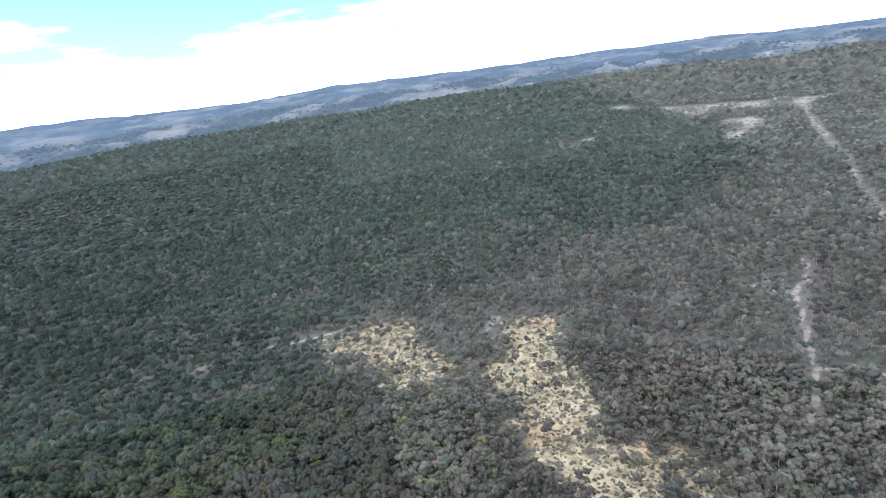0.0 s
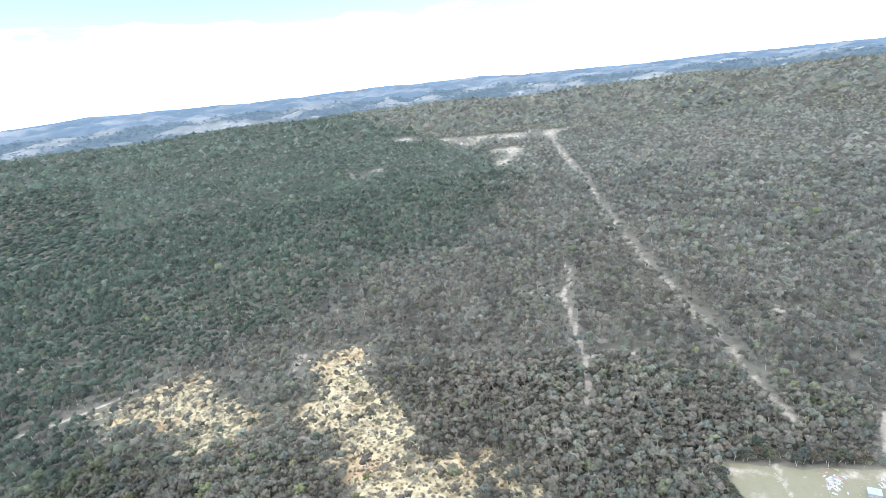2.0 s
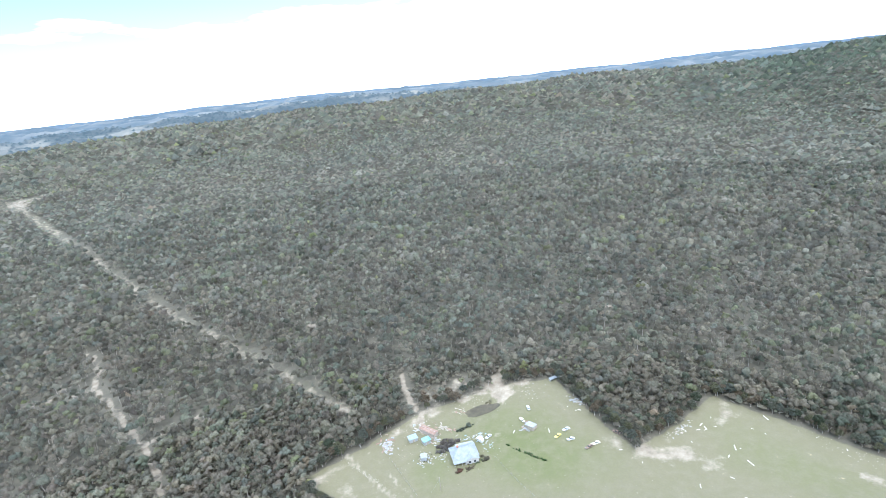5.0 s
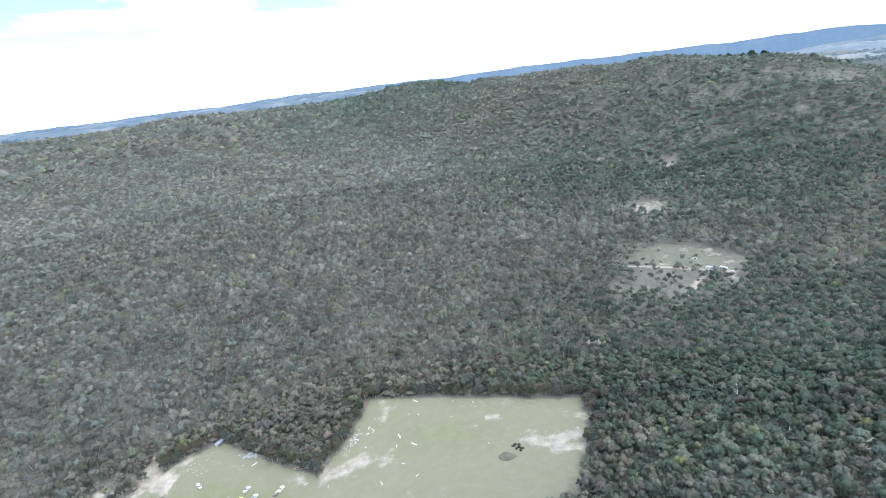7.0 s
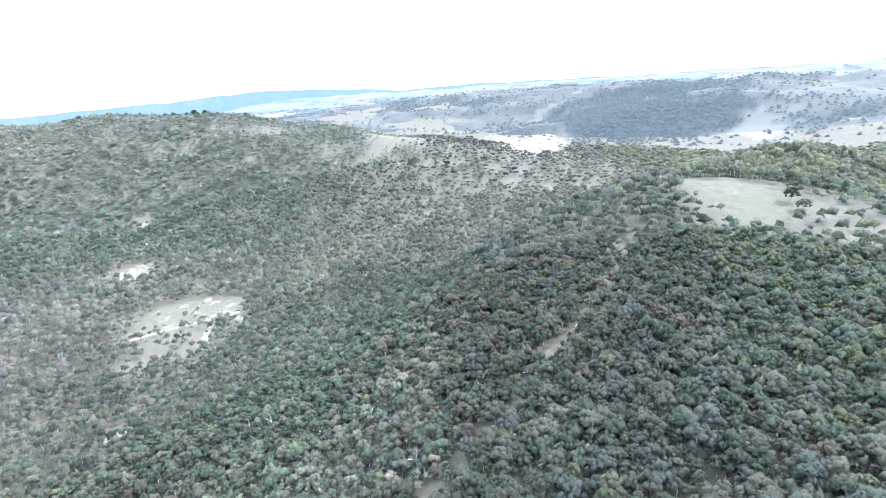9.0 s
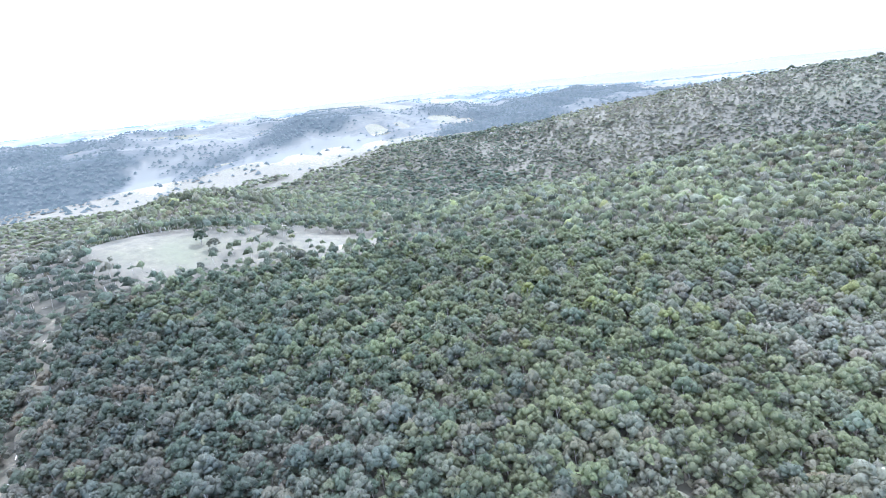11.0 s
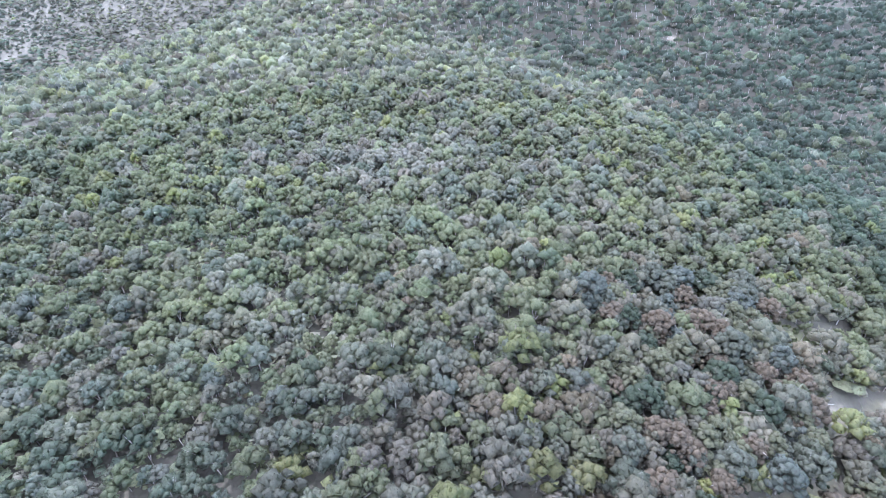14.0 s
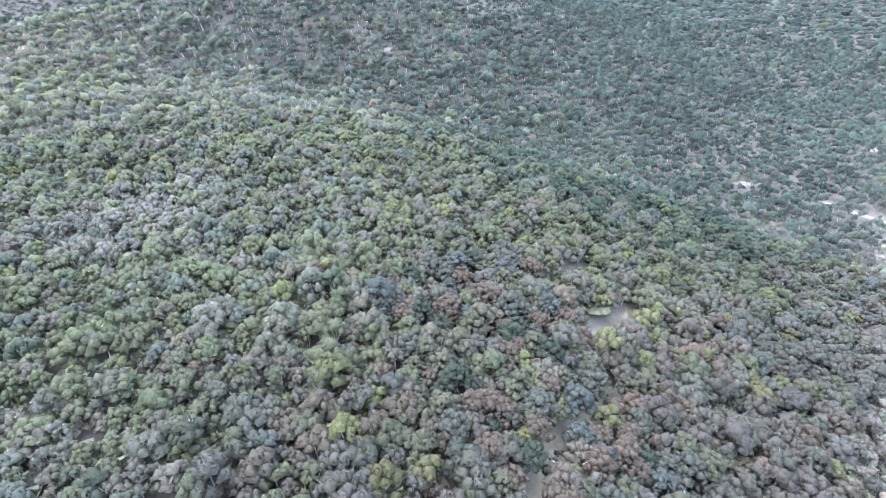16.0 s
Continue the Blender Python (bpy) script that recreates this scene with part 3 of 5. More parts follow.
def tree_kit(kind):
    """One tree: offsets in crown radii, triangles, heights in tree heights, and how many of the first triangles are bark."""
    bark = []
    if kind in ("near", "slim"):
        lean = rng.uniform(-0.25, 0.25, 2)
        v, f = tube([(0, 0, 0), (lean[0], lean[1], 0)], [0.055, 0.03], 3)
        bark = [(v, f, np.repeat([-0.1, 0.72], 3))]
        crown = clumps((OCT_V, OCT_F), 14, 0.37, 0.86, 0.36, 0.88, 0.22, 0.9) if kind == "near" else clumps((OCT_V, OCT_F), 5, 0.52, 0.7, 0.46, 0.88, 0.3, 0.9)
        leaf = crown + tufts(crown, 14 if kind == "near" else 8, 0.13 if kind == "near" else 0.2)
        for _ in range(3 if kind == "near" else 2):
            t, d = rng.uniform(0, 6.28), rng.uniform(0.35, 0.75)
            v = np.array([(lean[0] * 0.5, lean[1] * 0.5, 0), (lean[0] * 0.5 + 0.07, lean[1] * 0.5, 0), (d * math.cos(t), d * math.sin(t), 0.15)])
            bark.append((v, np.array([(0, 1, 2)]), np.array([0.3, 0.3, 0.9])))
    elif kind in ("mid", "small"):
        leaf = clumps(dome(3), 2, 0.76, 0.62, 0.58, 0.76, 0.33, 0.9) if kind == "mid" else clumps(dome(3), 1, 0.95, 0.1, 0.6, 0.72, 0.36, 0.85)
        leaf = leaf + tufts(leaf, 5 if kind == "mid" else 4, 0.3 if kind == "mid" else 0.36)
        if rng.random() < (0.6 if kind == "mid" else 0.25):
            t = rng.uniform(0, 6.28)
            bark = [(np.array([(0.05, 0, 0), (0.17, 0, 0), (0.5 * math.cos(t), 0.5 * math.sin(t), 0.2)]), np.array([(0, 1, 2)]), np.array([0.1, 0.1, 1.12]))]
    elif kind == "far":
        leaf = clumps(dome(3), 1, 1.05, 0.1, 0.6, 0.7, 0.4, 0.6)
    elif kind == "ridge":
        leaf = clumps((OCT_V, OCT_F[:4]), 1, 1.05, 0.1, 0.55, 0.65, 0.4, 0.75)
    else:
        leaf = clumps((OCT_V, OCT_F[:4]), 2, 0.7, 0.5, 0.3, 0.5, 0.35, 0.8)
    pieces = bark + leaf
    v, f = join([p[:2] for p in pieces])
    return v, f, np.concatenate([p[2] for p in pieces]), sum(len(t[1]) for t in bark)


# grey-green, brown, blue-grey, olive, dark green, yellow-green, russet, pale dry
TONES = np.array([(0.106, 0.108, 0.085), (0.120, 0.103, 0.082), (0.088, 0.102, 0.090), (0.110, 0.119, 0.060), (0.046, 0.063, 0.043), (0.155, 0.162, 0.050), (0.135, 0.097, 0.068), (0.142, 0.135, 0.116)])


def tones(x, y, n, spread=0.12):
    """Leaf colour tree by tree, mixed by district."""
    p1, p2, p3, p4 = ripple(x, y, 310, 11), ripple(x, y, 130, 12), ripple(x, y, 520, 13), ripple(x, y, 61, 14)
    r = np.hypot(x, y)
    west = smooth((-40 - x) / 120) * smooth((420 - y) / 150)
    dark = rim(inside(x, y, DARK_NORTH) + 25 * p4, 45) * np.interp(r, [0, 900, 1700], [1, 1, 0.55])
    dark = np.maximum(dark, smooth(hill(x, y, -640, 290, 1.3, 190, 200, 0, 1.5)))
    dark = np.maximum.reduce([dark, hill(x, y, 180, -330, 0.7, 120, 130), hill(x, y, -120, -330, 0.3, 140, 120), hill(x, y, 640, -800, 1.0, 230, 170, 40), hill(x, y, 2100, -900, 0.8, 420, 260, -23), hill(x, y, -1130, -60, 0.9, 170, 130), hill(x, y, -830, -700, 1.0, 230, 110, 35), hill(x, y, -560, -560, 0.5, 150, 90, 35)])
    # this belt and the (180, -330) patch put cloud shade into leaf colour
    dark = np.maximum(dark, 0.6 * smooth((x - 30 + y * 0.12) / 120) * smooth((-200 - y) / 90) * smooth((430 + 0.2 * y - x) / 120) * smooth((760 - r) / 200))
    brown = np.maximum.reduce([rim(inside(x, y, FIELD) + 70 + 20 * p4, 70) * 0.9, hill(x, y, 170, 380, 1.0, 170, 240), hill(x, y, 480, -300, 0.6, 250, 200), hill(x, y, -1170, -480, 1.0, 430, 190, -59),
                               hill(x, y, 60, -290, 0.9, 70, 90), hill(x, y, 110, -800, 1.0, 190, 260), hill(x, y, -60, 110, 0.8, 60, 80)])
    russet = np.maximum.reduce([hill(x, y, -400, 150, 0.9, 120, 34, 49), hill(x, y, -540, 190, 1.2, 26, 22), hill(x, y, -60, 95, 0.5, 45, 50), hill(x, y, 40, -270, 0.5, 60, 60), hill(x, y, 950, -780, 0.5, 180, 90, 30)])
    east = fine_bush(x, y)
    # the pale share east of x 330 puts sunlit brightness into leaf colour
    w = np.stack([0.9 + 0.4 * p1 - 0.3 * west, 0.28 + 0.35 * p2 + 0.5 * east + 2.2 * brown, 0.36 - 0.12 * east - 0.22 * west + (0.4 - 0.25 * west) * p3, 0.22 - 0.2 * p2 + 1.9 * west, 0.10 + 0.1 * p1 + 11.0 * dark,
                  0.015 + 0.09 * west + 0.4 * hill(x, y, -70, 110, 1, 50, 70), 0.02 + 1.1 * russet, 0.04 + 0.12 * west + 0.9 * smooth((x - 330) / 150) * smooth((y + 650) / 200) * smooth((1500 - r) / 300) + 3.0 * hill(x, y, -236, -30, 1, 45, 18, 70)], -1)
    w = np.clip(w, 0.01, None)
    w = w / w.sum(-1, keepdims=True)
    k = (rng.random(n)[:, None] > np.cumsum(w, -1)).sum(-1).clip(0, len(TONES) - 1)
    tone = (w @ TONES) * 0.5 + TONES[k] * 0.5
    tone = tone * (1 + 0.10 * west)[:, None]
    return tone * (1.08 + 0.14 * ripple(x, y, 95, 21) + 0.10 * ripple(x, y, 260, 22))[:, None] * np.clip(rng.normal(1.0, spread, (n, 1)), 0.6, 1.5) * rng.uniform(0.97, 1.03, (n, 3))


def bearing(x, y):
    return np.degrees(np.arctan2(x, y))


def fine_bush(x, y):
    """1 in the dry northern and eastern bush, whose trees are slighter, 0 on the western hills."""
    az = bearing(x, y)
    az = np.where(az < -100, az + 360, az)
    return smooth((az + 25) / 30) * smooth((180 - az) / 30)


def west_shade(x, y):
    """1 on the western and southern hills, whose outer canopy has shade put into its colour."""
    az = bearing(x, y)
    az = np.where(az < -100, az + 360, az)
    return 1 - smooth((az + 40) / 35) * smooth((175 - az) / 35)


def spots(near, far, step, where=None):
    """Where trees stand between two distances from the middle of the land."""
    g = np.arange(-far, far, step)
    x, y = (a.ravel() for a in np.meshgrid(g, g))
    x, y = x + rng.uniform(-0.46, 0.46, x.size) * step, y + rng.uniform(-0.46, 0.46, x.size) * step
    r = np.hypot(x, y)
    ok = (r >= near) & (r < far)
    if where is not None:
        ok &= where(x, y)
    x, y = x[ok], y[ok]
    ok = rng.random(x.size) < land_cover(x, y)[4] * 0.96
    return x[ok], y[ok]


def plant(name, kind, x, y, radius, tall, label, bright=None):
    n = len(x)
    close = kind in ("near", "slim", "shrub")
    kits = [tree_kit(kind) for _ in range(10)]
    which = rng.integers(0, len(kits), n)
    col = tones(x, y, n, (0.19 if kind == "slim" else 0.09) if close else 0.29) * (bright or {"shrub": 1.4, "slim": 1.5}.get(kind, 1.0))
    # far western crowns catch too much light: shade put into their leaf colour
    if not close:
        col = col * (1 - 0.24 * west_shade(x, y))[:, None]
    z = height(x, y)
    rad = radius * (0.6 + 0.9 * rng.random(n) ** 1.4)
    if kind == "mid":
        rad = rad * (1 + 0.17 * smooth((-250 - x) / 100))
    if kind == "near":
        rad = rad * (1 + 0.32 * hill(x, y, -85, 105, 1, 75, 85))
    if kind in ("far", "ridge"):
        rad = rad * (0.5 + 0.5 * land_cover(x, y)[4])
    hi = tall * rng.uniform(0.75, 1.2, n) * (0.55 + 0.45 * rad / radius)
    VV, FF, CC, MM, base = [], [], [], [], 0
    for k, (v, f, lift, bark) in enumerate(kits):
        m = np.where(which == k)[0]
        a = rng.uniform(0, 2 * math.pi, len(m))[:, None]
        c, s = np.cos(a), np.sin(a)
        px = (v[None, :, 0] * c - v[None, :, 1] * s) * rad[m, None] + x[m, None]
        py = (v[None, :, 0] * s + v[None, :, 1] * c) * rad[m, None] + y[m, None]
        pz = v[None, :, 2] * rad[m, None] + lift[None] * hi[m, None] + z[m, None]
        VV.append(np.stack([px, py, pz], -1).reshape(-1, 3))
        FF.append((f[None] + (base + np.arange(len(m)) * len(v))[:, None, None]).reshape(-1, 3))
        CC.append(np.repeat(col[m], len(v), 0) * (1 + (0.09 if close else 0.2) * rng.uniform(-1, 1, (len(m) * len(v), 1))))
        mi = np.zeros(len(f), int)
        mi[:bark] = 1
        MM.append(np.tile(mi, len(m)))
        base += len(m) * len(v)
    me = fast_mesh(name, np.concatenate(VV), np.concatenate(FF), [LEAVES if close else CANOPY, BARK], np.concatenate(CC), np.concatenate(MM))
    return tagged(new(name, me), label, "forest", kind="stuff")


def in_fine(x, y):
    return (fine_bush(x, y) > 0.5) & (np.hypot(x, y) > 165)


def in_coarse(x, y):
    return ~in_fine(x, y)


def under_eye(x, y):
    r = np.hypot(x, y)
    az = bearing(x, y)
    return (r < 50) | ((az > -5) & (az < 138) & (r <= 165))


def before_far(x, y):
    return np.hypot(x, y) < far_start(bearing(x, y)) + 60 * ripple(x, y, 180, 51)


near_x, near_y = spots(0, 350, 5.1, lambda a, b: in_coarse(a, b) & ~under_eye(a, b))
low_x, low_y = spots(0, 200, 5.6, under_eye)
plant("forest_trees", "small", low_x, low_y, 3.5, 8.8, "grey-green eucalypt trees on the low ground")
fine_x, fine_y = spots(165, 350, 4.1, in_fine)
# trees that stand singly enough to be told apart: round the farm field and along the western track
edge = -inside(fine_x, fine_y, FIELD)
fine_single = (edge < 8) & (fine_x > 176)
fine_single &= np.cumsum(fine_single) <= 220
west = (near_x > -150) & (near_x < -45) & (near_y > 45) & (near_y < 175)
single = west & (rng.random(near_x.size) < 0.62)
single &= np.cumsum(single) <= 140
plant("forest_trees", "near", near_x[~single], near_y[~single], 3.7, 9.2, "grey-green eucalypt trees standing close together on the slopes")
plant("forest_trees", "slim", fine_x[~fine_single], fine_y[~fine_single], 2.75, 8.4, "slight grey-brown eucalypt trees standing close together")
x, y = spots(0, 370, 3.8)
keep = rng.random(x.size) < 0.85
plant("understorey_shrubs", "shrub", x[keep], y[keep], 2.5, 7.0, "low brown and olive shrubs under the trees")
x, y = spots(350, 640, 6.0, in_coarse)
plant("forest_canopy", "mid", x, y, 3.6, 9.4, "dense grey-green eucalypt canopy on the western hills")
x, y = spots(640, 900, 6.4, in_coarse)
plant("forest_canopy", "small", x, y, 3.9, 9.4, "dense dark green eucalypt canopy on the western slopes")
x, y = spots(350, 580, 5.0, in_fine)
plant("forest_canopy", "mid", x, y, 2.95, 9.2, "dense grey-brown eucalypt canopy beyond the clearings")
x, y = spots(580, 1000, 6.0, in_fine)
plant("forest_canopy", "small", x, y, 3.5, 9.8, "dense grey-brown eucalypt canopy further out")
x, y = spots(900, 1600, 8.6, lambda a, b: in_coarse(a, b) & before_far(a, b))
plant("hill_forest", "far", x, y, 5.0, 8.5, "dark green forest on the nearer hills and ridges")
x, y = spots(1000, 1600, 6.4, lambda a, b: in_fine(a, b) & before_far(a, b))
plant("hill_forest", "ridge", x, y, 4.0, 8.0, "grey-green forest on the eastern rises")
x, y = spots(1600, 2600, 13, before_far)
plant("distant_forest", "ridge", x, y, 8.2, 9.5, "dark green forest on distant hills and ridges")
# low brown heath over the bare ridge
g = np.stack(np.meshgrid(np.arange(-1750, -700, 5.2), np.arange(-1050, 60, 5.2)), -1).reshape(-1, 2)
g = g + rng.uniform(-2.8, 2.8, g.shape)
g = g[rng.random(len(g)) < 0.97 * smooth(hill(g[:, 0], g[:, 1], -1170, -480, 1.6, 470, 210, -59, 1.5)) * np.clip(0.9 + 0.4 * ripple(g[:, 0], g[:, 1], 90, 81), 0.5, 1)]
plant("ridge_heath", "shrub", g[:, 0], g[:, 1], 3.2, 2.6, "low brown heath over a bare ridge", 0.85)
# scrub on the bare sand
g = np.stack(np.meshgrid(np.arange(-150, 140, 2.6), np.arange(170, 470, 2.6)), -1).reshape(-1, 2) + rng.uniform(-1.2, 1.2, (116 * 112, 2))[: len(np.arange(-150, 140, 2.6)) * len(np.arange(170, 470, 2.6))]
share = land_cover(g[:, 0], g[:, 1])[0]
g = g[(share > 0.3) & (rng.random(len(g)) < 0.7 + 0.25 * ripple(g[:, 0], g[:, 1], 17, 9))]
plant("sand_scrub", "shrub", g[:, 0], g[:, 1], 1.05, 1.15, "small grey-brown shrubs scattered over the pale sand")


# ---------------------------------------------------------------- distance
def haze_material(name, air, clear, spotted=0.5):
    """Far country behind miles of bright air: pale paddocks, tree dots and woods, the air's glow painted in as emission
    over dimmed colour.
    """
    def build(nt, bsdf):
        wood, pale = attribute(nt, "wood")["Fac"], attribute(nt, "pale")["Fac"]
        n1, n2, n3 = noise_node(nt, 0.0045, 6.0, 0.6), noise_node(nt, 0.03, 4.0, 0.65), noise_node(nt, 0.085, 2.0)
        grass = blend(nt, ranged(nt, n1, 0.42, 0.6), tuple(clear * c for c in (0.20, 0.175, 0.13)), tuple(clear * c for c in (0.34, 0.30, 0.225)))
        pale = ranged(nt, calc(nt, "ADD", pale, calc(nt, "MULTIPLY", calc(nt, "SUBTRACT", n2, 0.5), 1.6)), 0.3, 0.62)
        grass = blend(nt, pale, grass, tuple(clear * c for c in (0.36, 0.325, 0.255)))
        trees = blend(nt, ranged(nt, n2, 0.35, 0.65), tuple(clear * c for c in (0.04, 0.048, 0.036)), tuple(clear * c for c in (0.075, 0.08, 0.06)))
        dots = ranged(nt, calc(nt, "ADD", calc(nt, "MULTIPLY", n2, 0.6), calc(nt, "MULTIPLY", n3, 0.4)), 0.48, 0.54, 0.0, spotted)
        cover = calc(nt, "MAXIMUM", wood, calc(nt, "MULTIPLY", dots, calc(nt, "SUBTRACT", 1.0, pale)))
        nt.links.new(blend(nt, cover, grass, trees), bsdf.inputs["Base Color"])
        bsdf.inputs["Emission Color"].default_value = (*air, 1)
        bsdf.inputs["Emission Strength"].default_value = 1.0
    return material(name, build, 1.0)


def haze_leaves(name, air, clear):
    # haze painted in: leaf tint dimmed under an even glow of bright air
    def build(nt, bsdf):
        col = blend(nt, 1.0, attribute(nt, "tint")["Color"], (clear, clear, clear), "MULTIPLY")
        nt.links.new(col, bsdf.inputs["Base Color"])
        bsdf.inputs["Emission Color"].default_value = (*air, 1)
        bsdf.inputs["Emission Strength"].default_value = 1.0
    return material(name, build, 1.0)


# compass bearing and elevation of the skyline, in degrees
SKYLINE = [(-180, -1.3), (-167, -1.45), (-156, -1.7), (-141, -2.1), (-128, -1.75), (-114, -2.5), (-100, -2.3), (-88, -2.0), (-73, -1.2), (-55, -0.8), (-37, -0.4), (-29, -0.7), (-19, -1.05),
           (-8, -0.9), (4, -1.15), (15, -1.25), (28, -1.15), (40, -1.6), (50, -1.45), (59, -1.4), (76, -1.6), (91, -1.5), (106, -1.2), (120, -0.9), (137, -0.58), (153, -0.3), (163, -1.0), (173, -1.2), (180, -1.3)]


def skyline(az):
    return np.interp(az, [p[0] for p in SKYLINE], [p[1] for p in SKYLINE])


def far_height(x, y):
    """Rolling far country: spurs and valleys that climb towards the skyline."""
    r, az = np.hypot(x, y), bearing(x, y)
    a360 = np.where(az < -100, az + 360, az)
    north = smooth((a360 + 66) / 10) * smooth((125 - a360) / 20)
    spur = 1 - np.abs(ripple(x, y, 620, 61)) * 1.3
    fold = 1 - np.abs(ripple(x, y, 260, 62)) * 1.3
    el_n = np.interp(r, [2500, 2750, 3150, 3800, 4880], [-5.2, -3.9, -2.9, -2.05, -1.45])
    el_n = el_n + 0.42 * spur + 0.2 * fold + (skyline(az) + 1.2) * smooth((r - 3000) / 1800) + 0.5 * hill(a360, r, 62, 3300, 1, 9, 300) - 0.3
    z_n = EYE + r * np.tan(np.radians(el_n))
    z_s = height(x, y) + 3 + (spur - 0.35) * 20 * smooth((r - 1500) / 700) + fold * 9 * smooth((r - 1300) / 400)
    roll = hill(x, y, -330, -1680, 42, 260, 110, 12) + hill(x, y, -1000, -1560, 38, 170, 90, 35) + hill(x, y, -1900, -1150, 40, 560, 150, 28) + hill(x, y, -250, -2020, 30, 300, 130, -10)
    z_s = z_s + roll - 6
    z_s = np.minimum(z_s, EYE + r * np.tan(np.radians(skyline(az) - 0.12)))
    return north * z_n + (1 - north) * z_s


def build_far(name, first, last, mat, label):
    """A belt of far country between two distances, sunk under the nearer ground at its rim."""
    turns, steps = 1080, 30
    ang = np.linspace(-math.pi, math.pi, turns, endpoint=False)
    begin = far_start(np.degrees(ang))
    lo = np.clip(begin, first, last)
    t = np.linspace(0, 1, steps)[:, None]
    rr = lo[None] + (last - lo[None]) * t
    aa = np.repeat(ang[None], steps, 0)
    x, y = (rr * np.sin(aa)).ravel(), (rr * np.cos(aa)).ravel()
    az = np.degrees(aa).ravel()
    z = far_height(x, y)
    z = z - 26 * (1 - smooth((rr.ravel() - np.repeat(begin[None], steps, 0).ravel() - 30 + 60 * ripple(x, y, 180, 51)) / 130))
    i, j = np.meshgrid(np.arange(steps - 1), np.arange(turns), indexing="ij")
    ok = ((last - lo)[j] > 5) & ((last - lo)[(j + 1) % turns] > 5)
    i, j = i[ok], j[ok]
    p, q = i * turns + j, i * turns + (j + 1) % turns
    f = np.concatenate([np.stack([p, p + turns, q + turns], -1), np.stack([p, q + turns, q], -1)])
    me = fast_mesh(name, np.c_[x, y, z], f, [mat])
    wood, pale = far_cover(x, y)
    for key, v in (("wood", wood), ("pale", pale)):
        me.attributes.new(key, "FLOAT", "POINT").data.foreach_set("value", v.astype(np.float32))
    return tagged(new(name, me), label, "hills", kind="structure")


def far_cover(x, y):
    az = bearing(x, y)
    a360 = np.where(az < -100, az + 360, az)
    north = smooth((a360 + 66) / 10) * smooth((140 - a360) / 25)
    patch = ripple(x, y, 720, 7) * 0.7 + ripple(x, y, 250, 8) * 0.4 + 0.12 * ripple(x, y, 60, 9)
    woods = np.maximum.reduce([rim(inside(x, y, p) + 22 * ripple(x, y, 140, 33) + 8 * ripple(x, y, 50, 36), 16) for p in WOODS_SOUTH])
    pale = np.maximum.reduce([(0.25 if k > 2 else 0.85) * rim(inside(x, y, p) - 8 + 26 * ripple(x, y, 90, 34) + 12 * ripple(x, y, 37, 35), 22) for k, p in enumerate(PALE_SOUTH)])
    nw = smooth((10 - a360) / 30)
    wood_n = np.clip(0.72 + 1.3 * patch + 0.25 * smooth((a360 - 20) / 30) * smooth((3400 - np.hypot(x, y)) / 500) + 0.1 * nw, 0, 1)
    pale_n = smooth((ripple(x, y, 330, 71) + ripple(x, y, 110, 72) - 1.2) / 0.4) * (1 - 0.6 * nw)
    wood_s = np.clip(0.22 + 0.8 * patch, 0, 1)
    wood = north * wood_n * (1 - pale_n) + (1 - north) * np.maximum(woods, wood_s * (1 - pale))
    return wood, north * pale_n + (1 - north) * np.clip(pale + 0.8 * smooth((ripple(x, y, 260, 73) + ripple(x, y, 90, 74) - 1.0) / 0.3), 0, 1) * (1 - woods)


# haze glow painted into each belt's emission, nearest belt first
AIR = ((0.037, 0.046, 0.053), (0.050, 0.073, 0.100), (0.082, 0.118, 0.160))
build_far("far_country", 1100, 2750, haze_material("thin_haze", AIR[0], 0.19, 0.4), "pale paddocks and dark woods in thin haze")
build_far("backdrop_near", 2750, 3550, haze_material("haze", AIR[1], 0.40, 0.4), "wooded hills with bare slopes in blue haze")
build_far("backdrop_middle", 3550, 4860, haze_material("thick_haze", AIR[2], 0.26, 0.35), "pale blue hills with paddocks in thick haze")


def far_trees(name, near, far, step, radius, leaves, label):
    g = np.arange(-far, far, step)
    x, y = (a.ravel() for a in np.meshgrid(g, g))
    x, y = x + rng.uniform(-0.48, 0.48, x.size) * step, y + rng.uniform(-0.48, 0.48, x.size) * step
    r = np.hypot(x, y)
    ok = (r >= near) & (r < far) & (r > far_start(bearing(x, y)) + 40)
    x, y = x[ok], y[ok]
    wood, pale = far_cover(x, y)
    ok = rng.random(x.size) < np.clip(0.06 + 0.9 * wood, 0, 0.95) * (1 - 0.95 * pale)
    x, y = x[ok], y[ok]
    n = len(x)
    v, f, lift, _ = tree_kit("ridge")
    rad, turn = radius * (0.6 + 0.8 * rng.random(n)), rng.uniform(0, 6.28, n)
    c, s = np.cos(turn)[:, None], np.sin(turn)[:, None]
    px = (v[None, :, 0] * c - v[None, :, 1] * s) * rad[:, None] + x[:, None]
    py = (v[None, :, 0] * s + v[None, :, 1] * c) * rad[:, None] + y[:, None]
    pz = v[None, :, 2] * rad[:, None] + lift[None] * 5 + far_height(x, y)[:, None]
    faces = (f[None] + (np.arange(n) * len(v))[:, None, None]).reshape(-1, 3)
    tint = np.repeat(TONES[[0, 4]][rng.integers(0, 2, n)] * 0.8, len(v), 0)
    me = fast_mesh(name, np.stack([px, py, pz], -1).reshape(-1, 3), faces, [leaves], tint)
    return tagged(new(name, me), label, "forest", kind="stuff")


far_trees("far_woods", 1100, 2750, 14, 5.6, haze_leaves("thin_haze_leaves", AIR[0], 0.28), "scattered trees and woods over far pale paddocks")
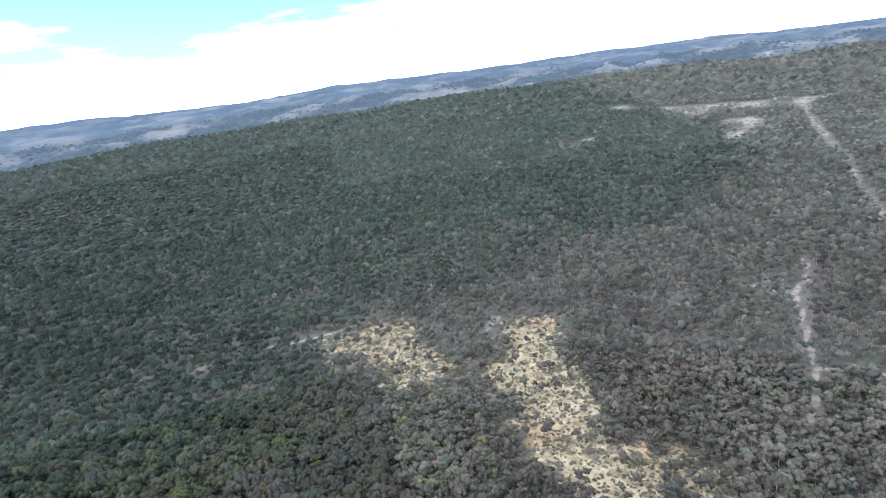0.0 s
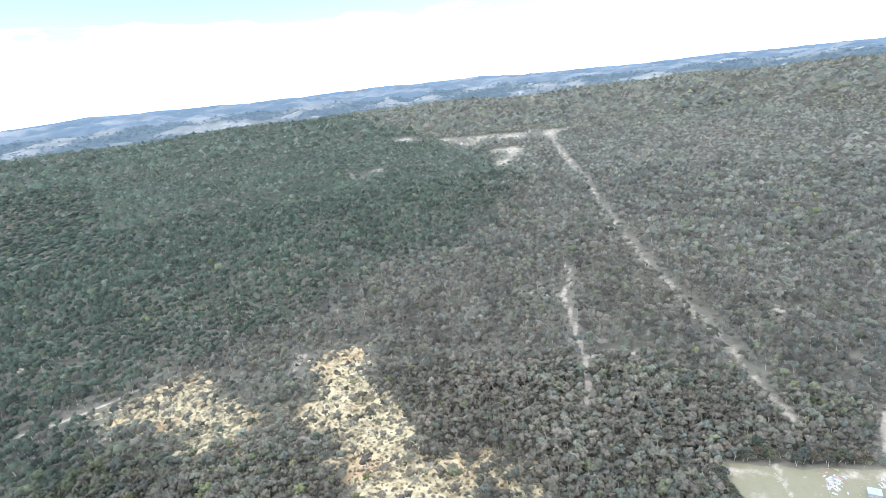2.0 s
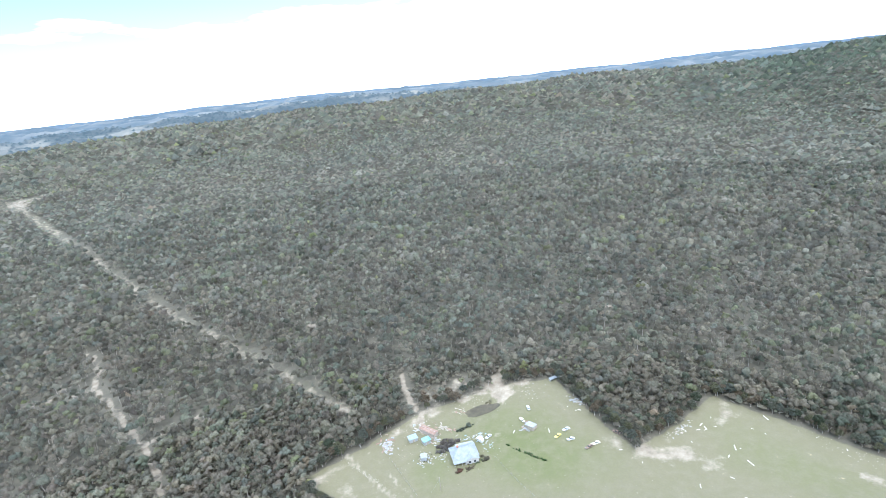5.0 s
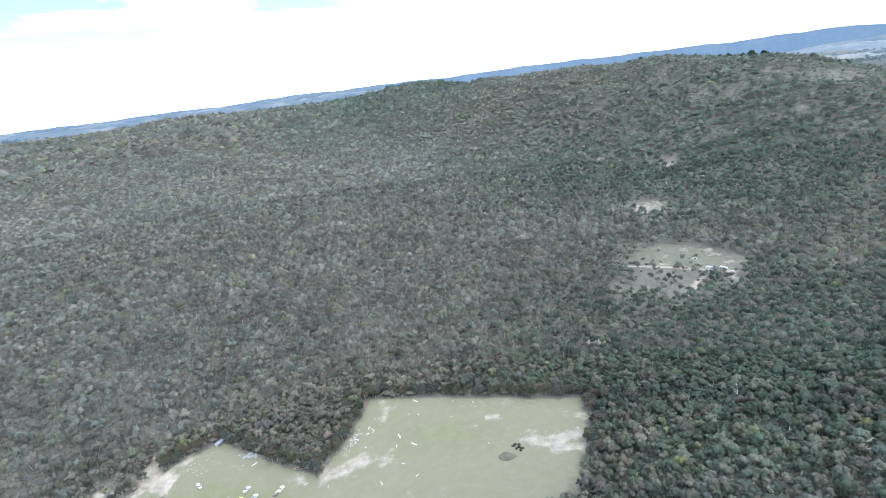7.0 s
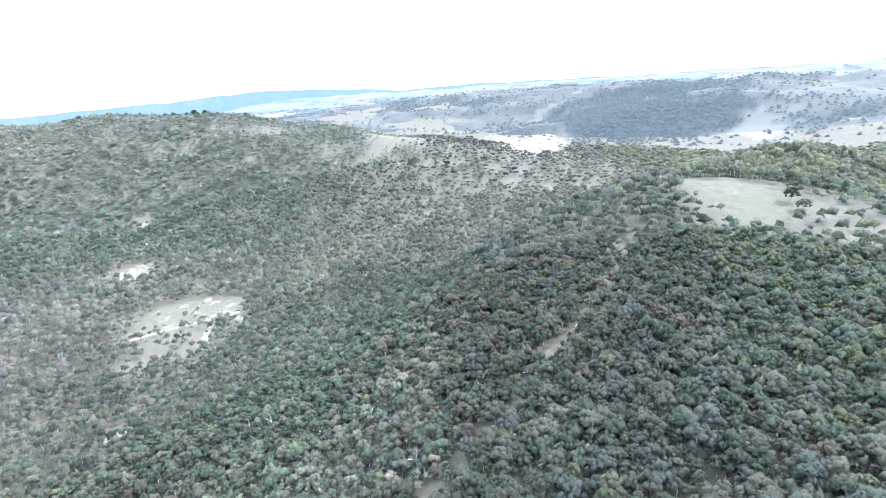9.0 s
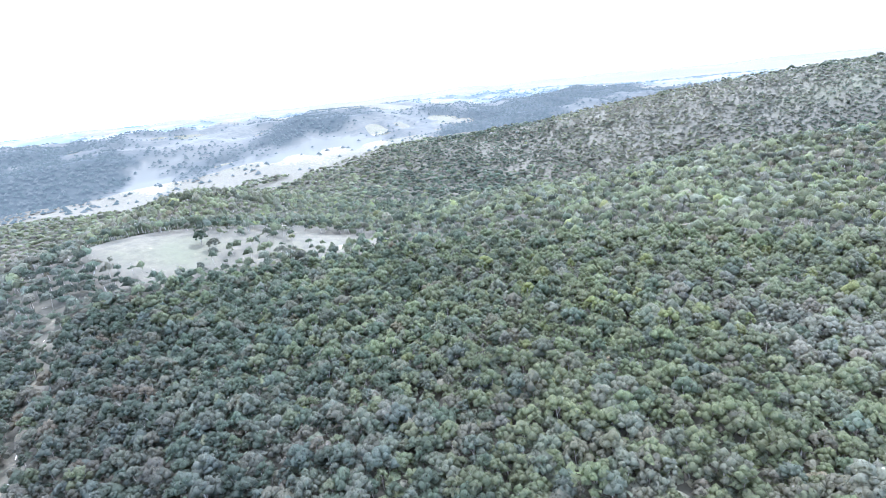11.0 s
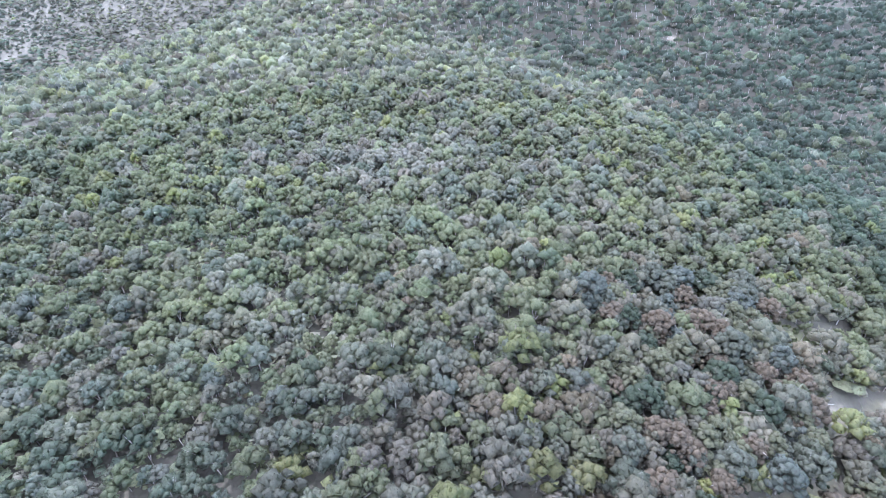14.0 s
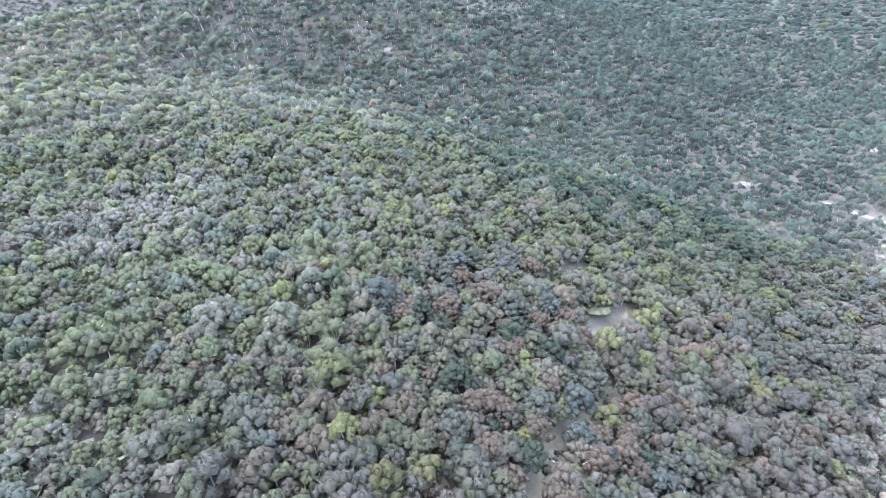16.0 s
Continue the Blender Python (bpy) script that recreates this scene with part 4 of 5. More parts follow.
far_trees("distant_woods", 2750, 3550, 26, 9, haze_leaves("haze_leaves", AIR[1], 0.4), "dark dots of trees on distant hills, painted with blue haze")


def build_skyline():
    """The last range on the horizon, its blue haze painted on as glow."""
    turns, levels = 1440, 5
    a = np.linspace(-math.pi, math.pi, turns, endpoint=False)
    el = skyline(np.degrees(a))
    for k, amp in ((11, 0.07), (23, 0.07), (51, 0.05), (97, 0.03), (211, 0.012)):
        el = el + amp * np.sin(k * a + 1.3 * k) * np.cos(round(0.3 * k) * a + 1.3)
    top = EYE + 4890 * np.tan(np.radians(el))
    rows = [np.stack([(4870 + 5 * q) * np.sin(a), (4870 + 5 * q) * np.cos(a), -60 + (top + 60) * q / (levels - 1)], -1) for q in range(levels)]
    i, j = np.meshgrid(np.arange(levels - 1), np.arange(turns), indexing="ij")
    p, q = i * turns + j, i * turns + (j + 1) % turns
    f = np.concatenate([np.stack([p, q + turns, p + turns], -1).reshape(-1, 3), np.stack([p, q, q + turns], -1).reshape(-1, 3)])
    me = fast_mesh("backdrop", np.concatenate(rows), f, [haze_material("pale_blue_haze", (0.115, 0.170, 0.235), 0.15, 0.4)])
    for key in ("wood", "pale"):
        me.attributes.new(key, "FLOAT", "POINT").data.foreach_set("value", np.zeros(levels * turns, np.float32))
    return tagged(new("backdrop", me), "range along the horizon, painted with pale blue haze", "hills", kind="structure")


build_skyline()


# ---------------------------------------------------------------- single trees
def limb(rand, start, direction, length, thick, bend=0.25):
    """Points and radii of a bent, tapering limb."""
    pts, rad, p, d = [], [], np.array(start, float), np.array(direction, float)
    for k in range(4):
        pts.append(tuple(p))
        rad.append(thick * (1 - 0.24 * k))
        d = d + rand.normal(size=3) * bend
        d[2] = max(d[2], 0.12)
        d /= np.linalg.norm(d)
        p = p + d * length / 3
    return pts, rad


def tree_meshes(seed, tone, radius=4.2, tall=10.5):
    """Bark and crown of one eucalypt, in metres."""
    rand = np.random.default_rng(seed)
    pts, rad = limb(rand, (0, 0, -0.4), (rand.normal() * 0.12, rand.normal() * 0.12, 1), tall * 0.62, 0.26, 0.07)
    bark = [tube(pts, rad, 6)]
    for k in range(4):
        a = k * 1.6 + rand.uniform(0, 0.8)
        base = pts[1 + k % 3]
        lp, lr = limb(rand, base, (math.cos(a) * 0.8, math.sin(a) * 0.8, 0.8), tall * rand.uniform(0.3, 0.42), 0.13)
        bark.append(tube(lp, lr, 4))
    leaf = []
    for k in range(44):
        a, d = 2.4 * k + rand.uniform(-0.4, 0.4), radius * 0.88 * math.sqrt((k + 0.3) / 44) * rand.uniform(0.8, 1.1)
        mid = np.array((d * math.cos(a), d * math.sin(a), tall * (0.86 - 0.40 * (d / radius) ** 2) * rand.uniform(0.82, 1.05)))
        size = radius * rand.uniform(0.16, 0.27)
        v = ICO_V * (1 + rand.uniform(-0.22, 0.22, (12, 1))) * (size, size * rand.uniform(0.8, 1.2), size * rand.uniform(0.65, 0.95)) + mid
        leaf.append((v, ICO_F))
    sprigs = []
    for _ in range(90):
        v = leaf[rand.integers(len(leaf))][0]
        p = v.mean(0) + (v[rand.integers(len(v))] - v.mean(0)) * rand.uniform(0.9, 1.3)
        sprigs.append((p + rand.normal(size=(3, 3)) * 0.3 * (1, 1, 0.7), np.array([(0, 1, 2)])))
    bv, bf = join(bark)
    cv, cf = join(leaf + sprigs)
    tint = np.tile(tone, (len(cv), 1)) * (1 + rand.uniform(-0.1, 0.1, (len(cv), 1)))
    return fast_mesh("trunk", bv, bf, [BARK]), fast_mesh("crown", cv, cf, [LEAVES], tint)


TREE_KINDS = [
    ("grey-green eucalypt tree with a pale trunk in dry bush", (0.105, 0.108, 0.08)),
    ("olive eucalypt tree with an open crown in dry bush", (0.116, 0.114, 0.069)),
    ("blue-grey eucalypt tree with a rounded crown", (0.098, 0.106, 0.087)),
    ("brownish eucalypt tree with thinning leaves", (0.126, 0.1, 0.07)),
    ("grey eucalypt tree with sparse dry leaves", (0.12, 0.114, 0.088)),
    ("dark green eucalypt tree at the edge of bush", (0.06, 0.072, 0.046)),
    ("yellow-green wattle tree beside a bush track", (0.158, 0.156, 0.058)),
]
tree_models = []
for k, (label, tone) in enumerate(TREE_KINDS):
    for v in range(2):
        tree_models.append((label, *tree_meshes(100 + 7 * k + v, tone)))


def plant_tree(kind, x, y, scale, turn, group, label=""):
    model = tree_models[2 * kind + int(turn) % 2]
    ob = new("tree")
    ob.matrix_world = pose(x, y, float(height(x, y)), 0, 0, turn) @ Matrix.Diagonal((scale[0], scale[0], scale[1], 1))
    tagged(ob, label or model[0], "tree", group)
    for name, me in (("trunk", model[1]), ("crown", model[2])):
        new(name, me).parent = ob
    return ob


tree_rand = random.Random(5)
for tx, ty in zip(fine_x[fine_single], fine_y[fine_single]):
    k = tree_rand.choices(range(6), (5, 2, 2, 4, 3, 1))[0]
    s = tree_rand.uniform(0.55, 0.85)
    plant_tree(k, tx, ty, (s, s * tree_rand.uniform(0.95, 1.2)), tree_rand.uniform(0, 360), "trees at the bush edge")
for tx, ty in zip(near_x[single], near_y[single]):
    k = tree_rand.choices(range(7), (3, 5, 1.5, 6, 1.0, 2.5, 0.5))[0]
    s = tree_rand.uniform(0.95, 1.5)
    plant_tree(k, tx, ty, (s, s * tree_rand.uniform(0.85, 1.1)), tree_rand.uniform(0, 360), "trees at the bush edge")
for tx, ty, s in ((-64, 110, 1.15), (-66, 144, 1.0), (-136, 173, 1.1), (-123, 181, 1.15), (-74, 64, 0.9)):
    plant_tree(6, tx, ty, (s, s), 40 + tx, "yellow-green trees")
plant_tree(3, -72, 99, (1.1, 0.95), 20, "trees at the bush edge", "russet eucalypt tree beside a winding bush track")
# the two trees and lone bushes on the bare knoll
plant_tree(5, -147, -388, (1.25, 1.2), 30, "knoll trees", "dark leafy tree alone on a bare grassy knoll")
plant_tree(4, -150, -375, (1.1, 1.05), 130, "knoll trees", "thin grey tree alone on a bare grassy knoll")
plant_tree(5, -250, -363, (1.2, 0.8), 75, "knoll trees", "dark spreading tree on dry grass near a knoll")
plant_tree(5, -341, -1, (0.9, 0.9), 60, "knoll trees", "dark tree at the head of a bare reddish scar")
plant_tree(0, -245, -331, (0.6, 0.6), 200, "knoll trees", "small grey-green tree on dry grass near a knoll")
# trees that stand out along the crests of the ridges
for tx, ty, s in ((1024, -961, 1.0), (1003, -976, 1.2), (985, -990, 0.9), (956, -1015, 0.9), (865, -1068, 1.2), (840, -1062, 1.4), (822, -1056, 1.1), (795, -1047, 1.2), (780, -1052, 1.5), (762, -1065, 1.3), (698, -1120, 1.2),
                  (656, -1156, 1.1), (-1448, -66, 1.2), (-1484, -8, 1.3), (-1492, 30, 1.6), (-1494, 42, 1.9), (-1498, 60, 1.5), (-1541, 96, 1.2), (-1555, 123, 1.4), (-1562, 155, 1.3), (-1602, 236, 1.3), (-1334, -260, 1.2), (-1262, -367, 1.0), (-1290, -200, 1.3)):
    plant_tree(5, tx, ty, (1.3 * s, 1.1 * s), 17 * s * tx, "crest trees", "dark spreading tree on the crest of a ridge")
# garden trees round the farmhouse
plant_tree(3, 297, 93, (1.15, 0.75), 300, "farm trees", "reddish-brown tree beside a farm dam")
plant_tree(0, 295, 103, (0.6, 0.5), 10, "farm trees", "small grey-green tree beside a farm dam")
plant_tree(5, 238, 157, (1.0, 0.9), 90, "farm trees", "green tree at the corner of a paddock")


def dead_tree(x, y, tall, seed):
    rand = np.random.default_rng(seed)
    root = thing("dead_tree", x, y, 0, "bare bleached dead tree among living bush", "tree", "dead trees")
    pts, rad = limb(rand, (0, 0, -0.3), (rand.normal() * 0.15, rand.normal() * 0.15, 1), tall * 0.6, 0.28, 0.1)
    new("trunk", fast_mesh("trunk", *tube(pts, rad, 6), [DEADWOOD])).parent = root
    for k in range(7):
        a = k * 2.4 + rand.uniform(0, 0.6)
        lp, lr = limb(rand, pts[1 + k % 3], (math.cos(a), math.sin(a), 0.75), tall * rand.uniform(0.32, 0.5), 0.15, 0.3)
        pieces = [tube(lp, lr, 4)]
        for q in range(3):
            tp, tr = limb(rand, lp[1 + q], rand.normal(size=3) * 0.7 + (math.cos(a) * 0.5, math.sin(a) * 0.5, 0.5), tall * 0.2, 0.07, 0.35)
            pieces.append(tube(tp, tr, 3))
        new("limb", fast_mesh("limb", *join(pieces), [DEADWOOD])).parent = root
    return root


DEADWOOD = worn("bleached_wood", (0.42, 0.38, 0.33), (0.66, 0.62, 0.57), 1.2, 0.9)
for n, (tx, ty, tall) in enumerate(((-62, 72, 10), (166, -233, 11), (168, -173, 11), (128, -197, 10), (-112, 34, 8), (182, -235, 9), (160, -190, 9), (-156, 2, 9),
                                    (92, -206, 10), (56, -164, 9), (118, -203, 10))):
    dead_tree(tx, ty, tall, 40 + n)

# ---------------------------------------------------------------- farm
WHITE_WALL = worn("white_weatherboard", (0.30, 0.29, 0.275), (0.42, 0.41, 0.385), 0.7, 0.7)
TIN_PALE = worn("pale_tin_roof", (0.150, 0.163, 0.171), (0.225, 0.238, 0.246), 0.5, 0.65, 0.0)
TIN_BLUE = worn("blue_grey_tin", (0.15, 0.20, 0.23), (0.24, 0.29, 0.31), 0.6, 0.65, 0.0)
TIN_TEAL = worn("teal_tin", (0.09, 0.20, 0.18), (0.20, 0.28, 0.25), 0.6, 0.65, 0.0)
TIN_RUST = worn("rusty_tin", (0.13, 0.075, 0.055), (0.27, 0.19, 0.15), 0.6, 0.8, 0.1)
TIN_GREY = worn("grey_tin", (0.17, 0.18, 0.185), (0.30, 0.305, 0.31), 0.5, 0.65, 0.0)
TIMBER = worn("weathered_timber", (0.17, 0.14, 0.11), (0.34, 0.30, 0.25), 1.5, 0.9)
GLASS = worn("dark_glass", (0.02, 0.025, 0.03), (0.05, 0.055, 0.06), 0.5, 0.12)
TYRE = worn("tyre_rubber", (0.015, 0.015, 0.015), (0.03, 0.03, 0.03), 5, 0.9)
CHROME = worn("dull_chrome", (0.4, 0.4, 0.4), (0.6, 0.6, 0.6), 4, 0.3, 0.9)
SCRAP_PALE = worn("faded_boards", (0.15, 0.145, 0.135), (0.27, 0.26, 0.245), 1.2, 0.85)
STONE = worn("pale_stone", (0.17, 0.15, 0.12), (0.30, 0.27, 0.22), 1.5, 0.95)
BRICK = worn("chimney_brick", (0.25, 0.10, 0.07), (0.40, 0.18, 0.12), 3, 0.9)


def box(bm, x0, y0, z0, x1, y1, z1, bevel=0.0):
    v = [bm.verts.new(p) for p in ((x0, y0, z0), (x1, y0, z0), (x1, y1, z0), (x0, y1, z0), (x0, y0, z1), (x1, y0, z1), (x1, y1, z1), (x0, y1, z1))]
    f = [bm.faces.new([v[i] for i in q]) for q in ((3, 2, 1, 0), (4, 5, 6, 7), (0, 1, 5, 4), (1, 2, 6, 5), (2, 3, 7, 6), (3, 0, 4, 7))]
    if bevel:
        bmesh.ops.bevel(bm, geom=list({e for q in f for e in q.edges}), offset=bevel, segments=1, affect="EDGES")


def solid(*boxes, bevel=0.0):
    bm = bmesh.new()
    for b in boxes:
        box(bm, *b, bevel)
    return bm


def slab(points, thick):
    """A flat roof plane or board from its rim points, thickened downwards."""
    bm = bmesh.new()
    n = (Vector(points[1]) - Vector(points[0])).cross(Vector(points[2]) - Vector(points[0])).normalized() * thick
    top = [bm.verts.new(p) for p in points]
    low = [bm.verts.new(Vector(p) - n) for p in points]
    bm.faces.new(top)
    bm.faces.new(low[::-1])
    for i in range(len(points)):
        j = (i + 1) % len(points)
        bm.faces.new((top[j], top[i], low[i], low[j]))
    return bm


def disc_tube(bm, a, b, r, sides=10):
    """A cylinder from a to b."""
    a, b = Vector(a), Vector(b)
    m = Matrix.Translation((a + b) / 2) @ (b - a).to_track_quat("Z", "Y").to_matrix().to_4x4()
    bmesh.ops.create_cone(bm, cap_ends=True, segments=sides, radius1=r, radius2=r, depth=(b - a).length, matrix=m)


def rod(a, b, r, sides=8):
    bm = bmesh.new()
    disc_tube(bm, a, b, r, sides)
    return bm


def hip_roof(name, x0, y0, x1, y1, z, rise, over, mat, parent):
    """Four planes that meet in a ridge along x, with ridge capping."""
    x0, y0, x1, y1 = x0 - over, y0 - over, x1 + over, y1 + over
    d = (y1 - y0) / 2
    a, b = (x0 + d * 0.85, (y0 + y1) / 2, z + rise), (x1 - d * 0.85, (y0 + y1) / 2, z + rise)
    for pts in ([(x0, y0, z), (x1, y0, z), b, a], [(x1, y1, z), (x0, y1, z), a, b], [(x0, y1, z), (x0, y0, z), a], [(x1, y0, z), (x1, y1, z), b]):
        part(name, slab(pts, 0.06), mat, parent)
    part("ridge_cap", rod(a, b, 0.1, 6), TIN_GREY, parent)


def window(parent, x, y, z, w, h, facing):
    """A framed window standing slightly proud of its wall; facing: -1 or 1 along y, -2 or 2 along x."""
    s = 1 if facing > 0 else -1
    if abs(facing) == 1:
        pane = solid((x - w / 2, y, z, x + w / 2, y + 0.05 * s, z + h))
        bars = [(x - w / 2 - 0.08, y, z - 0.08, x - w / 2, y + 0.09 * s, z + h + 0.08), (x + w / 2, y, z - 0.08, x + w / 2 + 0.08, y + 0.09 * s, z + h + 0.08),
                (x - w / 2, y, z - 0.08, x + w / 2, y + 0.09 * s, z), (x - w / 2, y, z + h, x + w / 2, y + 0.09 * s, z + h + 0.08)]
    else:
        pane = solid((x, y - w / 2, z, x + 0.05 * s, y + w / 2, z + h))
        bars = [(x, y - w / 2 - 0.08, z - 0.08, x + 0.09 * s, y - w / 2, z + h + 0.08), (x, y + w / 2, z - 0.08, x + 0.09 * s, y + w / 2 + 0.08, z + h + 0.08),
                (x, y - w / 2, z - 0.08, x + 0.09 * s, y + w / 2, z), (x, y - w / 2, z + h, x + 0.09 * s, y + w / 2, z + h + 0.08)]
    p = part("window", pane, GLASS, parent)
    part("frame", solid(*bars), WHITE_WALL, p)
    return p


def farmhouse(x, y, turn):
    """A hip-roofed weatherboard house with a projecting front room and a verandah."""
    h = thing("farmhouse", x, y, turn, "white weatherboard farmhouse with a pale tin hip roof", "house")
    part("wall", solid((-6.4, -4.6, -0.8, 6.4, 4.6, 3.0)), WHITE_WALL, h)
    part("front_room", solid((-0.6, -7.2, -0.8, 6.0, -4.6, 3.0)), WHITE_WALL, h)
    hip_roof("roof", -6.4, -4.6, 6.4, 4.6, 3.0, 3.0, 0.5, TIN_PALE, h)
    for pts in ([(-1.0, -7.7, 3.02), (2.7, -7.7, 4.5), (2.7, -1.8, 4.5), (-1.0, -4.2, 3.02)], [(2.7, -7.7, 4.5), (6.4, -7.7, 3.02), (6.4, -4.2, 3.02), (2.7, -1.8, 4.5)]):
        part("front_roof", slab(pts, 0.06), TIN_PALE, h)
    gable = bmesh.new()
    gable.faces.new([gable.verts.new(p) for p in ((-0.6, -7.2, 3.0), (6.0, -7.2, 3.0), (2.7, -7.2, 4.4))])
    part("gable", gable, WHITE_WALL, h)
    part("verandah_roof", slab([(-6.9, -7.4, 2.35), (-0.8, -7.4, 2.35), (-0.8, -4.9, 2.85), (-6.9, -4.9, 2.85)], 0.05), TIN_PALE, h)
    part("verandah_floor", solid((-6.6, -7.2, -0.8, -0.7, -4.65, 0.12)), TIMBER, h)
    for px in (-6.4, -4.5, -2.6, -0.9):
        part("verandah_post", solid((px - 0.06, -7.15, 0.12, px + 0.06, -7.03, 2.38)), WHITE_WALL, h)
    part("back_roof", slab([(6.6, 7.2, 2.3), (-3.0, 7.2, 2.3), (-3.0, 4.6, 2.9), (6.6, 4.6, 2.9)], 0.05), TIN_GREY, h)
    part("back_room", solid((-2.8, 4.6, -0.8, 6.4, 7.0, 2.3)), WHITE_WALL, h)
    for wx in (1.2, 3.9):
        window(h, wx, -7.2, 1.0, 1.1, 1.3, -1)
    for wx in (-5.2, -2.0):
        window(h, wx, -4.6, 0.9, 1.0, 1.3, -1)
    for wy in (-2.4, 1.6):
        window(h, 6.4, wy, 1.0, 1.1, 1.2, 2)
        window(h, -6.4, wy, 1.0, 1.1, 1.2, -2)
    d = part("door", solid((-3.9, -4.68, 0.12, -3.05, -4.6, 2.15)), TIN_TEAL, h, "green painted door")
    part("door_handle", solid((-3.2, -4.74, 1.05, -3.1, -4.68, 1.15)), CHROME, d)
    part("chimney", solid((-3.2, 0.6, 4.0, -2.4, 1.4, 6.2), (-3.3, 0.5, 6.2, -2.3, 1.5, 6.4)), BRICK, h)
    return h


def shed(x, y, turn, w, d, hgt, roof_mat, wall_mat, label, rise=0.7, open_front=False, group="farm sheds"):
    """A tin shed with a skillion or gable roof, a door and corner posts."""
    s = thing("shed", x, y, turn, label, "shed", group)
    t = 0.06
    part("back_wall", solid((-w / 2, d / 2 - t, -0.5, w / 2, d / 2, hgt)), wall_mat, s)
    part("side_wall", solid((-w / 2, -d / 2, -0.5, -w / 2 + t, d / 2 - t, hgt)), wall_mat, s)
    part("side_wall", solid((w / 2 - t, -d / 2, -0.5, w / 2, d / 2 - t, hgt)), wall_mat, s)
    if not open_front:
        part("front_wall", solid((-w / 2 + t, -d / 2, -0.5, -0.6, -d / 2 + t, hgt), (0.6, -d / 2, -0.5, w / 2 - t, -d / 2 + t, hgt), (-0.6, -d / 2, 2.0, 0.6, -d / 2 + t, max(hgt, 2.05))), wall_mat, s)
        part("door", solid((-0.58, -d / 2 - 0.03, -0.1, 0.58, -d / 2 + 0.02, 1.98)), TIMBER, s)
    o = 0.25
    if rise > 0:
        part("roof", slab([(-w / 2 - o, -d / 2 - o, hgt), (w / 2 + o, -d / 2 - o, hgt), (w / 2 + o, 0, hgt + rise), (-w / 2 - o, 0, hgt + rise)], 0.05), roof_mat, s)
        part("roof", slab([(w / 2 + o, d / 2 + o, hgt), (-w / 2 - o, d / 2 + o, hgt), (-w / 2 - o, 0, hgt + rise), (w / 2 + o, 0, hgt + rise)], 0.05), roof_mat, s)
        part("ridge_cap", rod((-w / 2 - o, 0, hgt + rise), (w / 2 + o, 0, hgt + rise), 0.07, 6), TIN_GREY, s)
    else:
        part("roof", slab([(-w / 2 - o, -d / 2 - o, hgt + 0.1), (w / 2 + o, -d / 2 - o, hgt + 0.1), (w / 2 + o, d / 2 + o, hgt - rise + 0.1), (-w / 2 - o, d / 2 + o, hgt - rise + 0.1)], 0.05), roof_mat, s)
    for px in (-w / 2, w / 2 - 0.1):
        part("post", solid((px, -d / 2 - 0.1, -0.5, px + 0.1, -d / 2, hgt)), TIMBER, s)
    return s


def car_parts(colour, name, label):
    """A sedan 4.6 m long with glass, bumpers and wheels."""
    c = thing(name, 0, 0, 0, label, "car", "parked cars", z=0)
    bm = bmesh.new()
    box(bm, -2.3, -0.86, 0.32, 2.3, 0.86, 0.92, 0.12)
    part("body", bm, colour, c)
    bm = bmesh.new()
    low = [bm.verts.new(p) for p in ((-1.75, -0.78, 0.9), (0.95, -0.78, 0.9), (0.95, 0.78, 0.9), (-1.75, 0.78, 0.9))]
    top = [bm.verts.new(p) for p in ((-1.15, -0.62, 1.40), (0.25, -0.62, 1.42), (0.25, 0.62, 1.42), (-1.15, 0.62, 1.40))]
    bm.faces.new(top)
    bm.faces.new(low[::-1])
    for i in range(4):
        j = (i + 1) % 4
        bm.faces.new((low[i], low[j], top[j], top[i]))
    part("cabin_glass", bm, GLASS, c, "dark car windows")
    part("roof_panel", solid((-1.18, -0.64, 1.405, 0.28, 0.64, 1.46), bevel=0.02), colour, c)
    part("bumper", solid((2.28, -0.8, 0.36, 2.4, 0.8, 0.54), bevel=0.03), CHROME, c)
    part("bumper", solid((-2.4, -0.8, 0.36, -2.28, 0.8, 0.54), bevel=0.03), CHROME, c)
    for s in (-1, 1):
        part("headlight", solid((2.27, s * 0.62 - 0.16, 0.62, 2.33, s * 0.62 + 0.16, 0.78)), CHROME, c)
    for wx in (-1.4, 1.42):
        for s in (-1, 1):
            w = part("wheel", rod((wx, s * 0.66, 0.31), (wx, s * 0.88, 0.31), 0.31, 12), TYRE, c)
            part("rim", rod((wx, s * 0.87, 0.31), (wx, s * 0.895, 0.31), 0.18, 10), CHROME, w)
    return c


def at_ground(x, y, turn):
    n = Vector((float(height(x - 1, y) - height(x + 1, y)) / 2, float(height(x, y - 1) - height(x, y + 1)) / 2, 1)).normalized()
    tilt = Vector((0, 0, 1)).rotation_difference(n).to_matrix().to_4x4()
    return Matrix.Translation((x, y, float(height(x, y)))) @ tilt @ pose(0, 0, 0, 0, 0, turn)


house = farmhouse(244.5, 74.5, -62)
house.scale = (1.14, 1.14, 1.05)
shed(254, 109, -50, 5.2, 3.6, 2.3, TIN_BLUE, TIN_GREY, "small blue-grey tin shed in a farmyard", -0.5)
shed(253, 100, -45, 4.6, 3.8, 2.4, TIN_TEAL, TIN_GREY, "small teal tin shed with peeling paint", -0.4)
shed(262, 101, 66, 12, 4.0, 2.7, TIN_RUST, TIMBER, "long rusty timber shed with patched tin roof", 0.6, True)
shed(238.5, 97, 20, 3.6, 3.4, 2.3, TIN_GREY, TIN_GREY, "square grey tin hut among scattered gear", 0.5)
